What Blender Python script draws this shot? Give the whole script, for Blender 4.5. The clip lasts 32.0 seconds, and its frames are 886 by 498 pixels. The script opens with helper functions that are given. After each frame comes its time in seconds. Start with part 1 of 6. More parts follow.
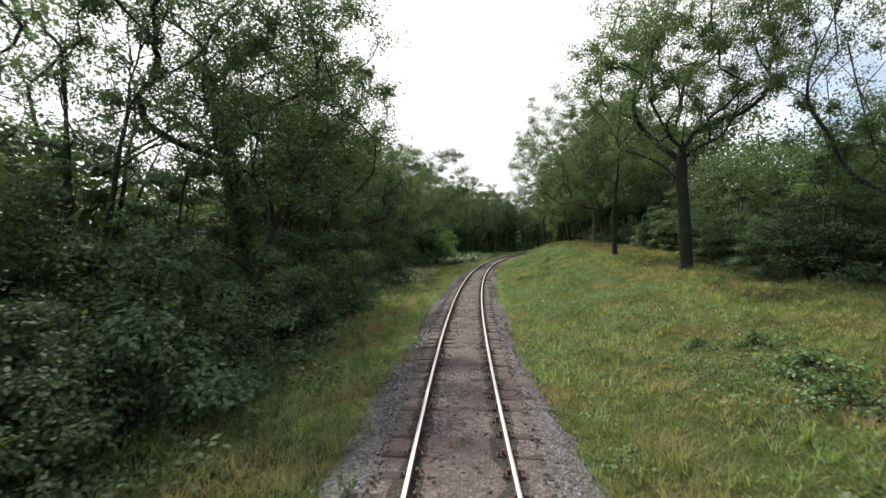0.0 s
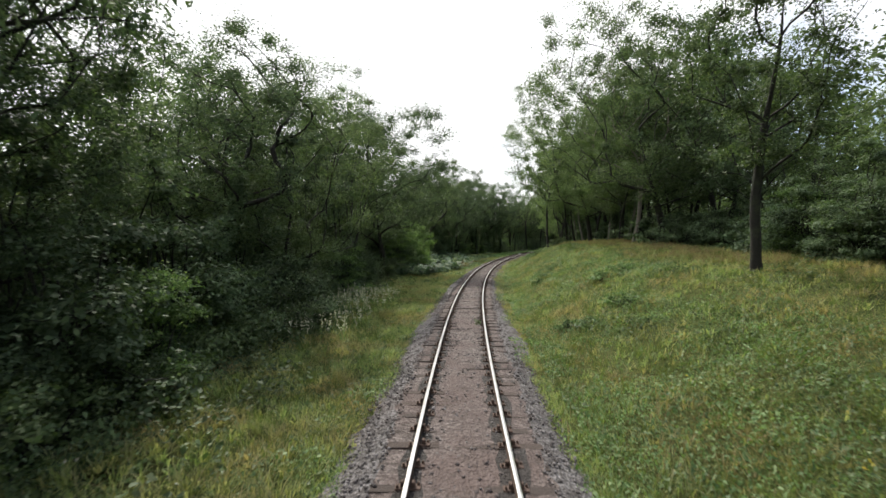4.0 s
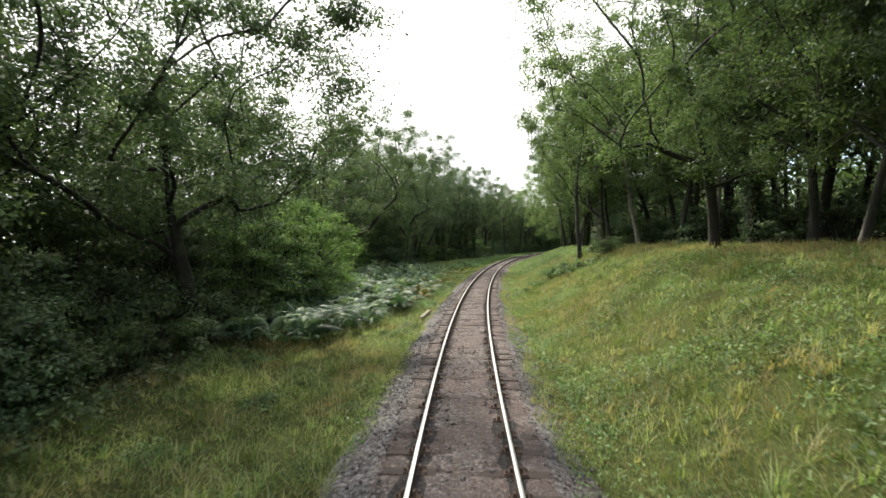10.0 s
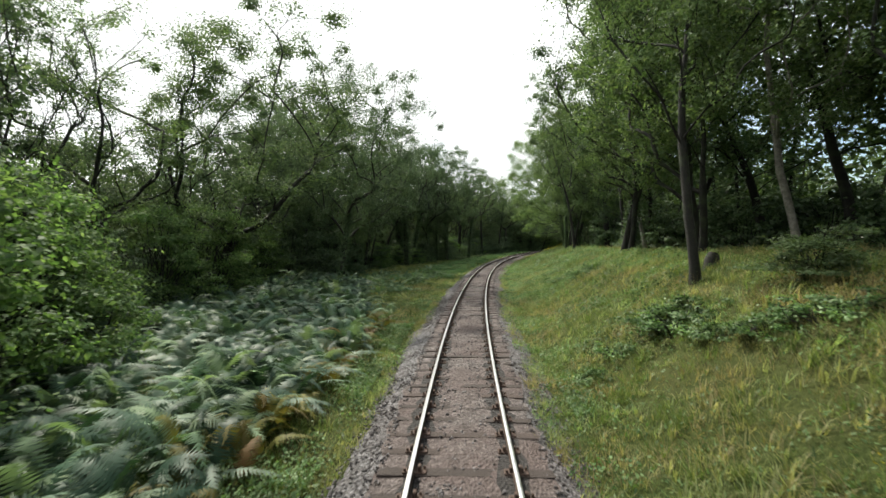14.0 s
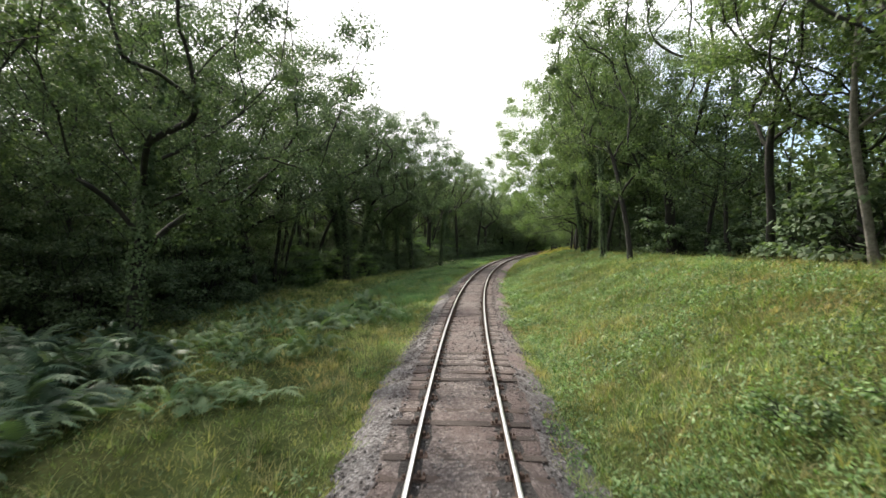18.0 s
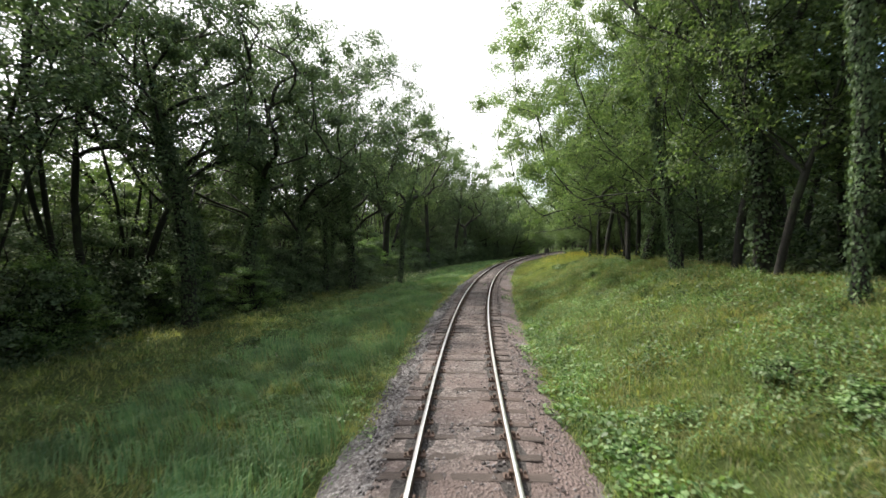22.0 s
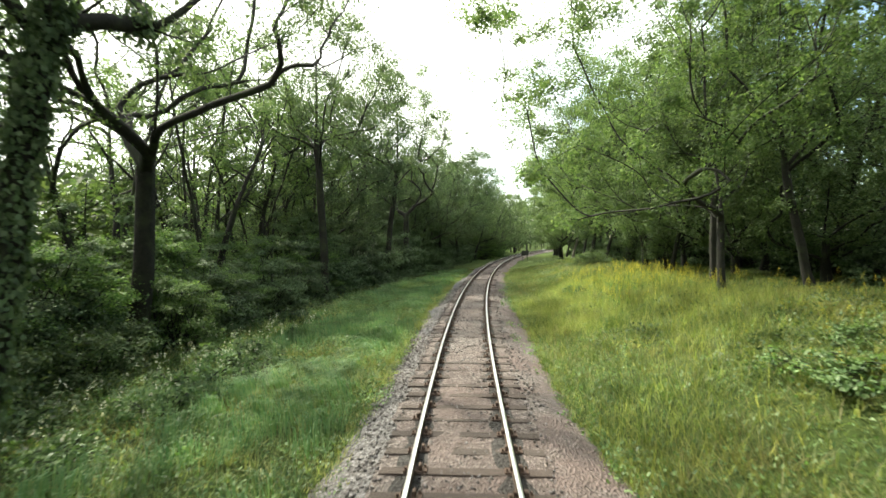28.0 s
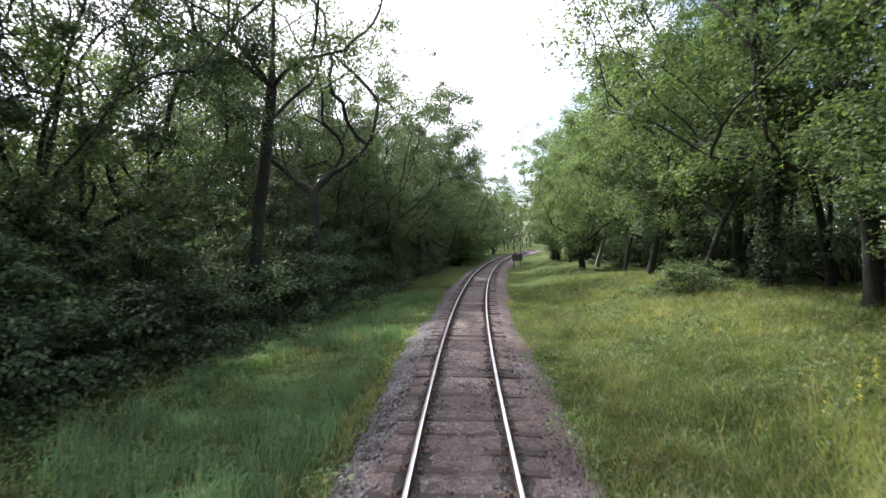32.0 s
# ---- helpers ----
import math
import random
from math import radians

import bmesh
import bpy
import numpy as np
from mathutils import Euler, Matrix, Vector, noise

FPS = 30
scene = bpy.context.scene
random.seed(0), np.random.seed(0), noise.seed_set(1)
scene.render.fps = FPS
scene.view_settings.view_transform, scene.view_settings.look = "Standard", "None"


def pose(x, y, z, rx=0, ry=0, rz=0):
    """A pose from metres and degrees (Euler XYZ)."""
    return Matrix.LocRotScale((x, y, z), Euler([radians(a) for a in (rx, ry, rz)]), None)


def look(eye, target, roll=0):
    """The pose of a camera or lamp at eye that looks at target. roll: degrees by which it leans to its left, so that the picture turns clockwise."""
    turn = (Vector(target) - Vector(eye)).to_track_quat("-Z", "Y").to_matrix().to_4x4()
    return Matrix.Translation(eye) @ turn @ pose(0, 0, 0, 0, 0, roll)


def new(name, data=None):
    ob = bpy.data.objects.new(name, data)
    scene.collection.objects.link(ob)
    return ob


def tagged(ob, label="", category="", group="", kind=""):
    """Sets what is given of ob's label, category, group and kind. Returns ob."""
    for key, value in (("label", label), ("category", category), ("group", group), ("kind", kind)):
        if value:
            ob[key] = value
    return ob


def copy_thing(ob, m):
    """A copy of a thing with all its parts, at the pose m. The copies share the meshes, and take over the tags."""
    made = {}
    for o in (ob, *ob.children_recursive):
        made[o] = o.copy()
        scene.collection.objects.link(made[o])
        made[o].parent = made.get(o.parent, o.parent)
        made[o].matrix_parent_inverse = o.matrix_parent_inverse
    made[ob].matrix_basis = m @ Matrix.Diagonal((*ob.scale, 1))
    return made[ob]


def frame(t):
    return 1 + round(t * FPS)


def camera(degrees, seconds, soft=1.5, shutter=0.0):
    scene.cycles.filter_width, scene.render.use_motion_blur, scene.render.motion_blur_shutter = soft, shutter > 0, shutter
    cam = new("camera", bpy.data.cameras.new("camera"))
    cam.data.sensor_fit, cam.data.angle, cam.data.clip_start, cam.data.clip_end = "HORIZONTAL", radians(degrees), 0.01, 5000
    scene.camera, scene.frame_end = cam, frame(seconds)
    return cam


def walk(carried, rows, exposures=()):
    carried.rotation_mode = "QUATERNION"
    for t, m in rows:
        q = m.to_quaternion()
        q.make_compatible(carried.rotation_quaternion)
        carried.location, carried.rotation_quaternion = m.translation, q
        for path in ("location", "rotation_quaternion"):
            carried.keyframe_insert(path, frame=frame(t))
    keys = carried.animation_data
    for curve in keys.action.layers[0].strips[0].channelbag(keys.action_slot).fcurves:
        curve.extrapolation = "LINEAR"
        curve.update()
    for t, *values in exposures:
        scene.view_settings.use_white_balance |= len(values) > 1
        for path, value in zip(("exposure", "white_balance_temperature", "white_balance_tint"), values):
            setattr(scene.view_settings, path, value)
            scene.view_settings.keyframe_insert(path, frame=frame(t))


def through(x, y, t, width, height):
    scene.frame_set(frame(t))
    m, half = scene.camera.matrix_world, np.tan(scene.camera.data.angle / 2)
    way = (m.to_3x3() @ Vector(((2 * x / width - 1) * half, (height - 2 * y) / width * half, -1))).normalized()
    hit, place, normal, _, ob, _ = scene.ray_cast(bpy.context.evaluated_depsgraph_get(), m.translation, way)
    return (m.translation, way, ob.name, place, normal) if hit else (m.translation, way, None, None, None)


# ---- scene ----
# The line: rail tops lie at z = 0. A place is given along the line (s, metres from the start of the walk) and across it (d, metres to the right).
BEND = [(-600, 0), (-60, 0), (-40, 0.0018), (-20, 0.00187), (0, 0.00182), (20, 0.00178), (40, 0.00199), (60, 0.00244), (80, 0.00245), (100, 0.00215), (120, 0.00204), (140, 0.00268), (160, 0.0027), (180, 0.00242), (200, 0.00232), (220, 0.00228), (240, 0.00226), (290, 0.0022), (330, 0), (1500, 0)]  # along the line: curvature to the right, 1/m
STEP = 1.0
S0, S1 = -600.0, 1500.0


def bend_at(s):
    for (a, ka), (b, kb) in zip(BEND, BEND[1:]):
        if s <= b:
            return ka + (kb - ka) * max(0.0, (s - a)) / (b - a)
    return BEND[-1][1]


def make_line():
    n = int((S1 - S0) / STEP) + 1
    i0 = int(-S0 / STEP)
    x, y, h = np.zeros(n), np.zeros(n), np.zeros(n)
    k = [bend_at(S0 + i * STEP) for i in range(n)]
    for i in range(i0, n - 1):
        km = (k[i] + k[i + 1]) / 2
        h[i + 1] = h[i] + km * STEP
        hm = h[i] + km * STEP / 2
        x[i + 1], y[i + 1] = x[i] + math.sin(hm) * STEP, y[i] + math.cos(hm) * STEP
    for i in range(i0, 0, -1):
        km = (k[i] + k[i - 1]) / 2
        h[i - 1] = h[i] - km * STEP
        hm = h[i] - km * STEP / 2
        x[i - 1], y[i - 1] = x[i] - math.sin(hm) * STEP, y[i] - math.cos(hm) * STEP
    return S0 + np.arange(n) * STEP, x, y, h


LINE = make_line()


def on_line(s, d=0.0):
    """x, y and heading (radians, clockwise from +y) at s along and d across; arrays allowed."""
    x, y, h = (np.interp(s, LINE[0], LINE[i]) for i in (1, 2, 3))
    return x + d * np.cos(h), y - d * np.sin(h), h


EYE_HEIGHT, EYE_SIDE = 3.3, -0.065
# seconds, metres along the line, yaw to the left of the line, pitch, roll (degrees)
RIDE = [
    (0, -0, 1.23, -1.01, 0.0), (1, 5.88, 1.34, -1.04, 0.0), (2, 11.74, 1.31, -1.06, 0.0), (3, 17.66, 1.23, -1.08, 0.0),
    (4, 23.58, 1.26, -1.08, 0.0), (5, 29.48, 1.34, -1.02, 0.0), (6, 35.34, 1.38, -0.94, 0.0), (7, 41.14, 1.38, -0.9, 0.0),
    (8, 46.88, 1.35, -0.88, 0.0), (9, 52.49, 1.37, -0.89, 0.0), (10, 58, 1.41, -0.94, 0.0), (11, 63.49, 1.4, -1, 0.0),
    (12, 69.1, 1.39, -1.07, 0.0), (13, 74.82, 1.35, -1.13, 0.0), (14, 80.43, 1.28, -1.17, 0.0), (15, 86.2, 1.27, -1.17, 0.0),
    (16, 92.16, 1.29, -1.15, 0.0), (17, 98.26, 1.29, -1.12, 0.0), (18, 104.42, 1.25, -1.08, 0.0), (19, 110.58, 1.21, -1.01, 0.0),
    (20, 116.7, 1.25, -0.92, 0.0), (21, 122.8, 1.34, -0.88, 0.0), (22, 128.9, 1.38, -0.92, 0.0), (23, 134.78, 1.38, -0.98, 0.0),
    (24, 140.57, 1.37, -1.06, 0.0), (25, 146.37, 1.33, -1.15, 0.0), (26, 152.29, 1.26, -1.2, 0.0), (27, 158.35, 1.2, -1.19, 0.0),
    (28, 164.62, 1.21, -1.19, 0.0), (29, 170.99, 1.28, -1.25, 0.0), (30, 177.4, 1.3, -1.32, 0.0), (31, 183.71, 1.29, -1.35, 0.0),
    (32, 189.96, 1.33, -1.35, 0.0),
]



def ride_at(t):
    """The ride between the rows, on a smooth curve through them."""
    i = min(int(t), len(RIDE) - 2)
    u = t - RIDE[i][0]
    r0, r1, r2, r3 = (RIDE[min(max(j, 0), len(RIDE) - 1)] for j in (i - 1, i, i + 1, i + 2))
    out = []
    for c in range(1, 5):
        a, b = r1[c], r2[c]
        ma, mb = (b - r0[c]) / 2 if i else b - a, (r3[c] - a) / 2 if i + 2 < len(RIDE) else b - a
        out.append((2 * u ** 3 - 3 * u * u + 1) * a + (u ** 3 - 2 * u * u + u) * ma + (3 * u * u - 2 * u ** 3) * b + (u ** 3 - u * u) * mb)
    return out


def eye_pose(t):
    s, yaw, pitch, roll = ride_at(t)
    x, y, h = on_line(s, EYE_SIDE)
    return pose(float(x), float(y), EYE_HEIGHT, 90 + pitch, roll, -math.degrees(float(h)) + yaw)


cam = camera(82.0, 32.0, 1.5, 0.25)
# seconds, stops, white balance in kelvin, tint
EXPOSURES = [(0.0, 0.38, 6600, 9), (3.0, 0.42, 6600, 9), (6.0, 0.38, 6500, 14), (7.0, 0.38, 6500, 15), (8.0, 0.62, 6500, 14), (9.0, 0.85, 6700, 11), (10.0, 1.0, 6800, 8), (11.0, 1.15, 6800, 8), (12.0, 1.08, 6700, 7), (13.0, 0.8, 6700, 6), (14.0, 0.62, 6600, 5), (15.0, 0.6, 6600, 5), (18.0, 1.08, 6700, 10), (19.0, 1.28, 6600, 12), (22.0, 1.17, 6600, 10), (24.0, 1.4, 6900, 4), (27.0, 1.83, 7000, 0), (28.5, 1.58, 7000, 1), (30.0, 1.52, 6900, 5), (31.0, 1.48, 6900, 6), (32.0, 1.56, 6200, 20)]
walk(cam, [(t * 0.5, eye_pose(t * 0.5)) for t in range(65)], EXPOSURES)

# ---- light: a bright, mostly clouded sky with the sun ahead, a little to the left ----
SUN_AZIMUTH, SUN_HEIGHT = -24.0, 49.0           # degrees clockwise from +y; degrees over the horizon
world = bpy.data.worlds.new("sky")
scene.world = world
world.use_nodes = True
wn, wl = world.node_tree.nodes, world.node_tree.links
sky = wn.new("ShaderNodeTexSky")
sky.sky_type = "NISHITA"
sky.sun_disc = False
sky.sun_elevation, sky.sun_rotation = radians(SUN_HEIGHT), radians(SUN_AZIMUTH)
sky_dim = wn.new("ShaderNodeVectorMath")
sky_dim.operation = "SCALE"
sky_dim.inputs["Scale"].default_value = 0.11
wl.new(sky.outputs["Color"], sky_dim.inputs[0])
place = wn.new("ShaderNodeTexCoord")
cloud = wn.new("ShaderNodeTexNoise")
cloud.inputs["Scale"].default_value, cloud.inputs["Detail"].default_value, cloud.inputs["Roughness"].default_value = 1.7, 6.0, 0.55
wl.new(place.outputs["Generated"], cloud.inputs["Vector"])
cover = wn.new("ShaderNodeMapRange")
cover.inputs["From Min"].default_value, cover.inputs["From Max"].default_value = 0.3, 0.46
apart = wn.new("ShaderNodeSeparateXYZ")
wl.new(place.outputs["Generated"], apart.inputs["Vector"])
thin = wn.new("ShaderNodeMath")                # the cloud thins out towards +x
thin.operation = "MULTIPLY_ADD"
thin.inputs[1].default_value = -0.28
wl.new(apart.outputs["X"], thin.inputs[0])
wl.new(cloud.outputs["Fac"], thin.inputs[2])
wl.new(thin.outputs["Value"], cover.inputs["Value"])
mixed = wn.new("ShaderNodeMix")
mixed.data_type = "RGBA"
wl.new(cover.outputs["Result"], mixed.inputs["Factor"])
wl.new(sky_dim.outputs["Vector"], mixed.inputs["A"])
mixed.inputs["B"].default_value = (1.12, 1.13, 1.16, 1)
back = wn["Background"]
back.inputs["Strength"].default_value = 1.0
wl.new(mixed.outputs["Result"], back.inputs["Color"])

sun = new("sun", bpy.data.lights.new("sun", "SUN"))
sun.data.energy, sun.data.angle, sun.data.color = 4.2, radians(2.2), (1.0, 0.94, 0.82)
sa, sh = radians(SUN_AZIMUTH), radians(SUN_HEIGHT)
sun.matrix_world = look((0, 0, 60), Vector((0, 0, 60)) - Vector((math.sin(sa) * math.cos(sh), math.cos(sa) * math.cos(sh), math.sin(sh))))

# ---- materials ----
def material(name, rough=0.8, metal=0.0):
    m = bpy.data.materials.new(name)
    m.use_nodes = True
    b = m.node_tree.nodes["Principled BSDF"]
    b.inputs["Roughness"].default_value, b.inputs["Metallic"].default_value = rough, metal
    return m, m.node_tree.nodes, m.node_tree.links, b


def ramp(nodes, links, value, stops):
    r = nodes.new("ShaderNodeValToRGB")
    while len(r.color_ramp.elements) < len(stops):
        r.color_ramp.elements.new(0.5)
    for e, (p, c) in zip(r.color_ramp.elements, stops):
        e.position, e.color = p, (*c, 1)
    links.new(value, r.inputs["Fac"])
    return r.outputs["Color"]


def noise_value(nodes, links, scale, detail=4.0, rough=0.6, coords="Object"):
    c = nodes.new("ShaderNodeTexCoord")
    t = nodes.new("ShaderNodeTexNoise")
    t.inputs["Scale"].default_value, t.inputs["Detail"].default_value, t.inputs["Roughness"].default_value = scale, detail, rough
    links.new(c.outputs[coords], t.inputs["Vector"])
    return t.outputs["Fac"]


def blend(nodes, links, a, b, factor, mode="MIX"):
    m = nodes.new("ShaderNodeMix")
    m.data_type, m.blend_type = "RGBA", mode
    for socket, v in (("Factor", factor), ("A", a), ("B", b)):
        if isinstance(v, (int, float)):
            m.inputs[socket].default_value = v
        elif isinstance(v, tuple):
            m.inputs[socket].default_value = (*v, 1)
        else:
            links.new(v, m.inputs[socket])
    return m.outputs["Result"]


def bumped(nodes, links, bsdf, value, strength, distance):
    b = nodes.new("ShaderNodeBump")
    b.inputs["Strength"].default_value, b.inputs["Distance"].default_value = strength, distance
    links.new(value, b.inputs["Height"])
    links.new(b.outputs["Normal"], bsdf.inputs["Normal"])


def leafy(name, colours, through=0.35, rough=0.6, patch=None, patch_scale=0.25, shine=0.2, bough_scale=0.7, bough_range=(0.62, 1.3)):
    """Leaves or blades: each one its own tone, light shining through."""
    m, n, l, b = material(name, rough)
    g = n.new("ShaderNodeNewGeometry")
    k = len(colours) - 1
    col = ramp(n, l, g.outputs["Random Per Island"], [(i / k, c) for i, c in enumerate(colours)])
    if patch:
        f = noise_value(n, l, patch_scale, 3.0, 0.55)
        mr = n.new("ShaderNodeMapRange")
        mr.inputs["From Min"].default_value, mr.inputs["From Max"].default_value = 0.42, 0.62
        l.new(f, mr.inputs["Value"])
        col = blend(n, l, col, blend(n, l, col, patch, 0.75), mr.outputs["Result"])
    bough = n.new("ShaderNodeMapRange")            # boughs and tufts of their own tone
    bough.inputs["From Min"].default_value, bough.inputs["From Max"].default_value = 0.35, 0.65
    bough.inputs["To Min"].default_value, bough.inputs["To Max"].default_value = bough_range
    l.new(noise_value(n, l, bough_scale, 3.0, 0.6), bough.inputs["Value"])
    tone = n.new("ShaderNodeHueSaturation")
    l.new(bough.outputs["Result"], tone.inputs["Value"])
    l.new(col, tone.inputs["Color"])
    col = tone.outputs["Color"]
    info = n.new("ShaderNodeObjectInfo")
    hsv = n.new("ShaderNodeHueSaturation")
    v = n.new("ShaderNodeMapRange")
    v.inputs["To Min"].default_value, v.inputs["To Max"].default_value = 0.78, 1.22
    l.new(info.outputs["Random"], v.inputs["Value"])
    l.new(v.outputs["Result"], hsv.inputs["Value"])
    l.new(col, hsv.inputs["Color"])
    col = hsv.outputs["Color"]
    l.new(col, b.inputs["Base Color"])
    b.inputs["Specular IOR Level"].default_value = shine
    t = n.new("ShaderNodeBsdfTranslucent")
    warm = blend(n, l, col, (1.28, 1.4, 0.7), 1.0, "MULTIPLY")
    l.new(warm, t.inputs["Color"])
    mix = n.new("ShaderNodeMixShader")
    mix.inputs[0].default_value = through
    l.new(b.outputs[0], mix.inputs[1])
    l.new(t.outputs[0], mix.inputs[2])
    l.new(mix.outputs[0], n["Material Output"].inputs["Surface"])
    return m


LEAF_DARK = leafy("leaf_dark", [(0.046, 0.076, 0.041), (0.071, 0.112, 0.060), (0.098, 0.147, 0.080), (0.134, 0.180, 0.104)], 0.32, 0.62, shine=0.2)
LEAF_MID = leafy("leaf_mid", [(0.051, 0.083, 0.038), (0.078, 0.121, 0.055), (0.110, 0.159, 0.073), (0.146, 0.187, 0.098)], 0.38, 0.6, shine=0.22)
LEAF_LIGHT = leafy("leaf_light", [(0.063, 0.103, 0.045), (0.092, 0.143, 0.063), (0.128, 0.186, 0.084), (0.174, 0.218, 0.110)], 0.5, 0.6, shine=0.2)
LEAF_HAZEL = leafy("leaf_hazel", [(0.068, 0.124, 0.045), (0.102, 0.174, 0.066), (0.142, 0.224, 0.086), (0.190, 0.262, 0.118)], 0.5, 0.6, shine=0.2)
LEAF_BRAMBLE = leafy("leaf_bramble", [(0.05, 0.085, 0.035), (0.075, 0.12, 0.05), (0.105, 0.15, 0.068), (0.15, 0.18, 0.1)], 0.22, 0.6)
LEAF_HERB = leafy("leaf_herb", [(0.034, 0.072, 0.026), (0.086, 0.157, 0.056), (0.138, 0.218, 0.088), (0.180, 0.248, 0.120)], 0.35, 0.5, shine=0.25)
FERN = leafy("fern", [(0.024, 0.052, 0.033), (0.058, 0.108, 0.070), (0.095, 0.155, 0.102), (0.178, 0.228, 0.148)], 0.25, 0.5)
# pale yellow-green fronds; sunlight and whitish highlights are painted into this tone
FERN_PALE_SUNLIT = leafy("fern_pale_sunlit", [(0.085, 0.15, 0.08), (0.145, 0.22, 0.12), (0.21, 0.28, 0.165)], 0.3, 0.65)
FERN_OLD = leafy("fern_old", [(0.16, 0.12, 0.04), (0.2, 0.2, 0.05), (0.14, 0.08, 0.03)], 0.3, 0.6)
GRASS = leafy("grass_blade", [(0.120, 0.186, 0.072), (0.168, 0.237, 0.098), (0.215, 0.282, 0.129), (0.272, 0.306, 0.162), (0.372, 0.347, 0.210)], 0.5, 0.7, (0.31, 0.225, 0.14), 0.45, bough_scale=2.0, bough_range=(0.76, 1.2))
GRASS_LUSH = leafy("grass_lush", [(0.095, 0.155, 0.063), (0.137, 0.199, 0.085), (0.181, 0.237, 0.110), (0.241, 0.271, 0.140), (0.336, 0.314, 0.190)], 0.5, 0.7, (0.27, 0.25, 0.11), 0.35, bough_scale=2.0, bough_range=(0.76, 1.2))
GRASS_DEEP = leafy("grass_deep", [(0.072, 0.116, 0.035), (0.110, 0.160, 0.050), (0.149, 0.193, 0.066), (0.209, 0.220, 0.094)], 0.45, 0.7)
GRASS_SUNLIT = leafy("grass_sunlit", [(0.15, 0.2, 0.065), (0.21, 0.245, 0.09), (0.28, 0.285, 0.12), (0.36, 0.34, 0.16)], 0.5, 0.7)
GRASS_FLOW = leafy("grass_flowing", [(0.075, 0.15, 0.072), (0.105, 0.195, 0.095), (0.145, 0.235, 0.115), (0.2, 0.265, 0.14)], 0.5, 0.5, shine=0.35)
SEED_RED = leafy("grass_seed_red", [(0.2, 0.14, 0.085), (0.25, 0.18, 0.115), (0.28, 0.22, 0.135)], 0.3, 0.7)
STRAW = leafy("grass_seed_head", [(0.25, 0.22, 0.11), (0.3, 0.265, 0.14), (0.28, 0.23, 0.13)], 0.3, 0.7)
FLUFF = leafy("seed_fluff", [(0.55, 0.54, 0.48), (0.7, 0.68, 0.62), (0.45, 0.46, 0.4)], 0.3, 0.8)
YELLOW = leafy("yellow_flower", [(0.5, 0.42, 0.06), (0.6, 0.5, 0.09), (0.48, 0.36, 0.05)], 0.3, 0.6)


def bark(name, a, b_, moss=0.4):
    m, n, l, b = material(name, 0.9)
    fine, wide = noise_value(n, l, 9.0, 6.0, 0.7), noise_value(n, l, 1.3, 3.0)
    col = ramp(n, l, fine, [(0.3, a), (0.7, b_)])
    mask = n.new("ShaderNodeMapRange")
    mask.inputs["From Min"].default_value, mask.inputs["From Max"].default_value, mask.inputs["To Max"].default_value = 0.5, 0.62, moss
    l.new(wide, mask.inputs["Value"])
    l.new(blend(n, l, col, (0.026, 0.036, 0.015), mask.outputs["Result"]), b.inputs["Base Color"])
    bumped(n, l, b, fine, 0.8, 0.04)
    return m


# darker than bare bark: the shade under the canopy is put into the colour
BARK = bark("bark_shaded", (0.006, 0.0058, 0.0048), (0.019, 0.0175, 0.014), 0.75)
BARK_PALE = bark("bark_pale", (0.09, 0.083, 0.07), (0.25, 0.235, 0.205), 0.4)
BARK_DEAD = bark("bark_bleached", (0.1, 0.088, 0.076), (0.24, 0.215, 0.19), 0.3)


def ground_material():
    m, n, l, b = material("meadow_soil", 0.95)
    fine, wide, mid = noise_value(n, l, 7.0, 8.0, 0.75), noise_value(n, l, 0.16, 3.0), noise_value(n, l, 1.2, 5.0, 0.65)
    green = ramp(n, l, fine, [(0.3, (0.03, 0.042, 0.015)), (0.5, (0.065, 0.085, 0.028)), (0.72, (0.12, 0.14, 0.05))])
    earth = ramp(n, l, fine, [(0.3, (0.03, 0.024, 0.016)), (0.7, (0.1, 0.08, 0.045))])
    f = n.new("ShaderNodeMapRange")
    f.inputs["From Min"].default_value, f.inputs["From Max"].default_value, f.inputs["To Max"].default_value = 0.55, 0.75, 0.35
    l.new(mid, f.inputs["Value"])
    col = blend(n, l, green, earth, f.outputs["Result"])
    g = n.new("ShaderNodeMapRange")
    g.inputs["From Min"].default_value, g.inputs["From Max"].default_value, g.inputs["To Max"].default_value = 0.45, 0.65, 0.35
    l.new(wide, g.inputs["Value"])
    col = blend(n, l, col, (0.13, 0.115, 0.05), g.outputs["Result"])
    c = n.new("ShaderNodeTexCoord")
    xyz = n.new("ShaderNodeSeparateXYZ")
    l.new(c.outputs["Object"], xyz.inputs["Vector"])
    along = n.new("ShaderNodeMapRange")           # the lusher end of the line
    along.inputs["From Min"].default_value, along.inputs["From Max"].default_value, along.inputs["To Max"].default_value = 110, 135, 0.6
    l.new(xyz.outputs["Y"], along.inputs["Value"])
    l.new(blend(n, l, col, (0.05, 0.08, 0.024), along.outputs["Result"]), b.inputs["Base Color"])
    b.inputs["Specular IOR Level"].default_value = 0.05
    bumped(n, l, b, fine, 1.0, 0.12)
    return m


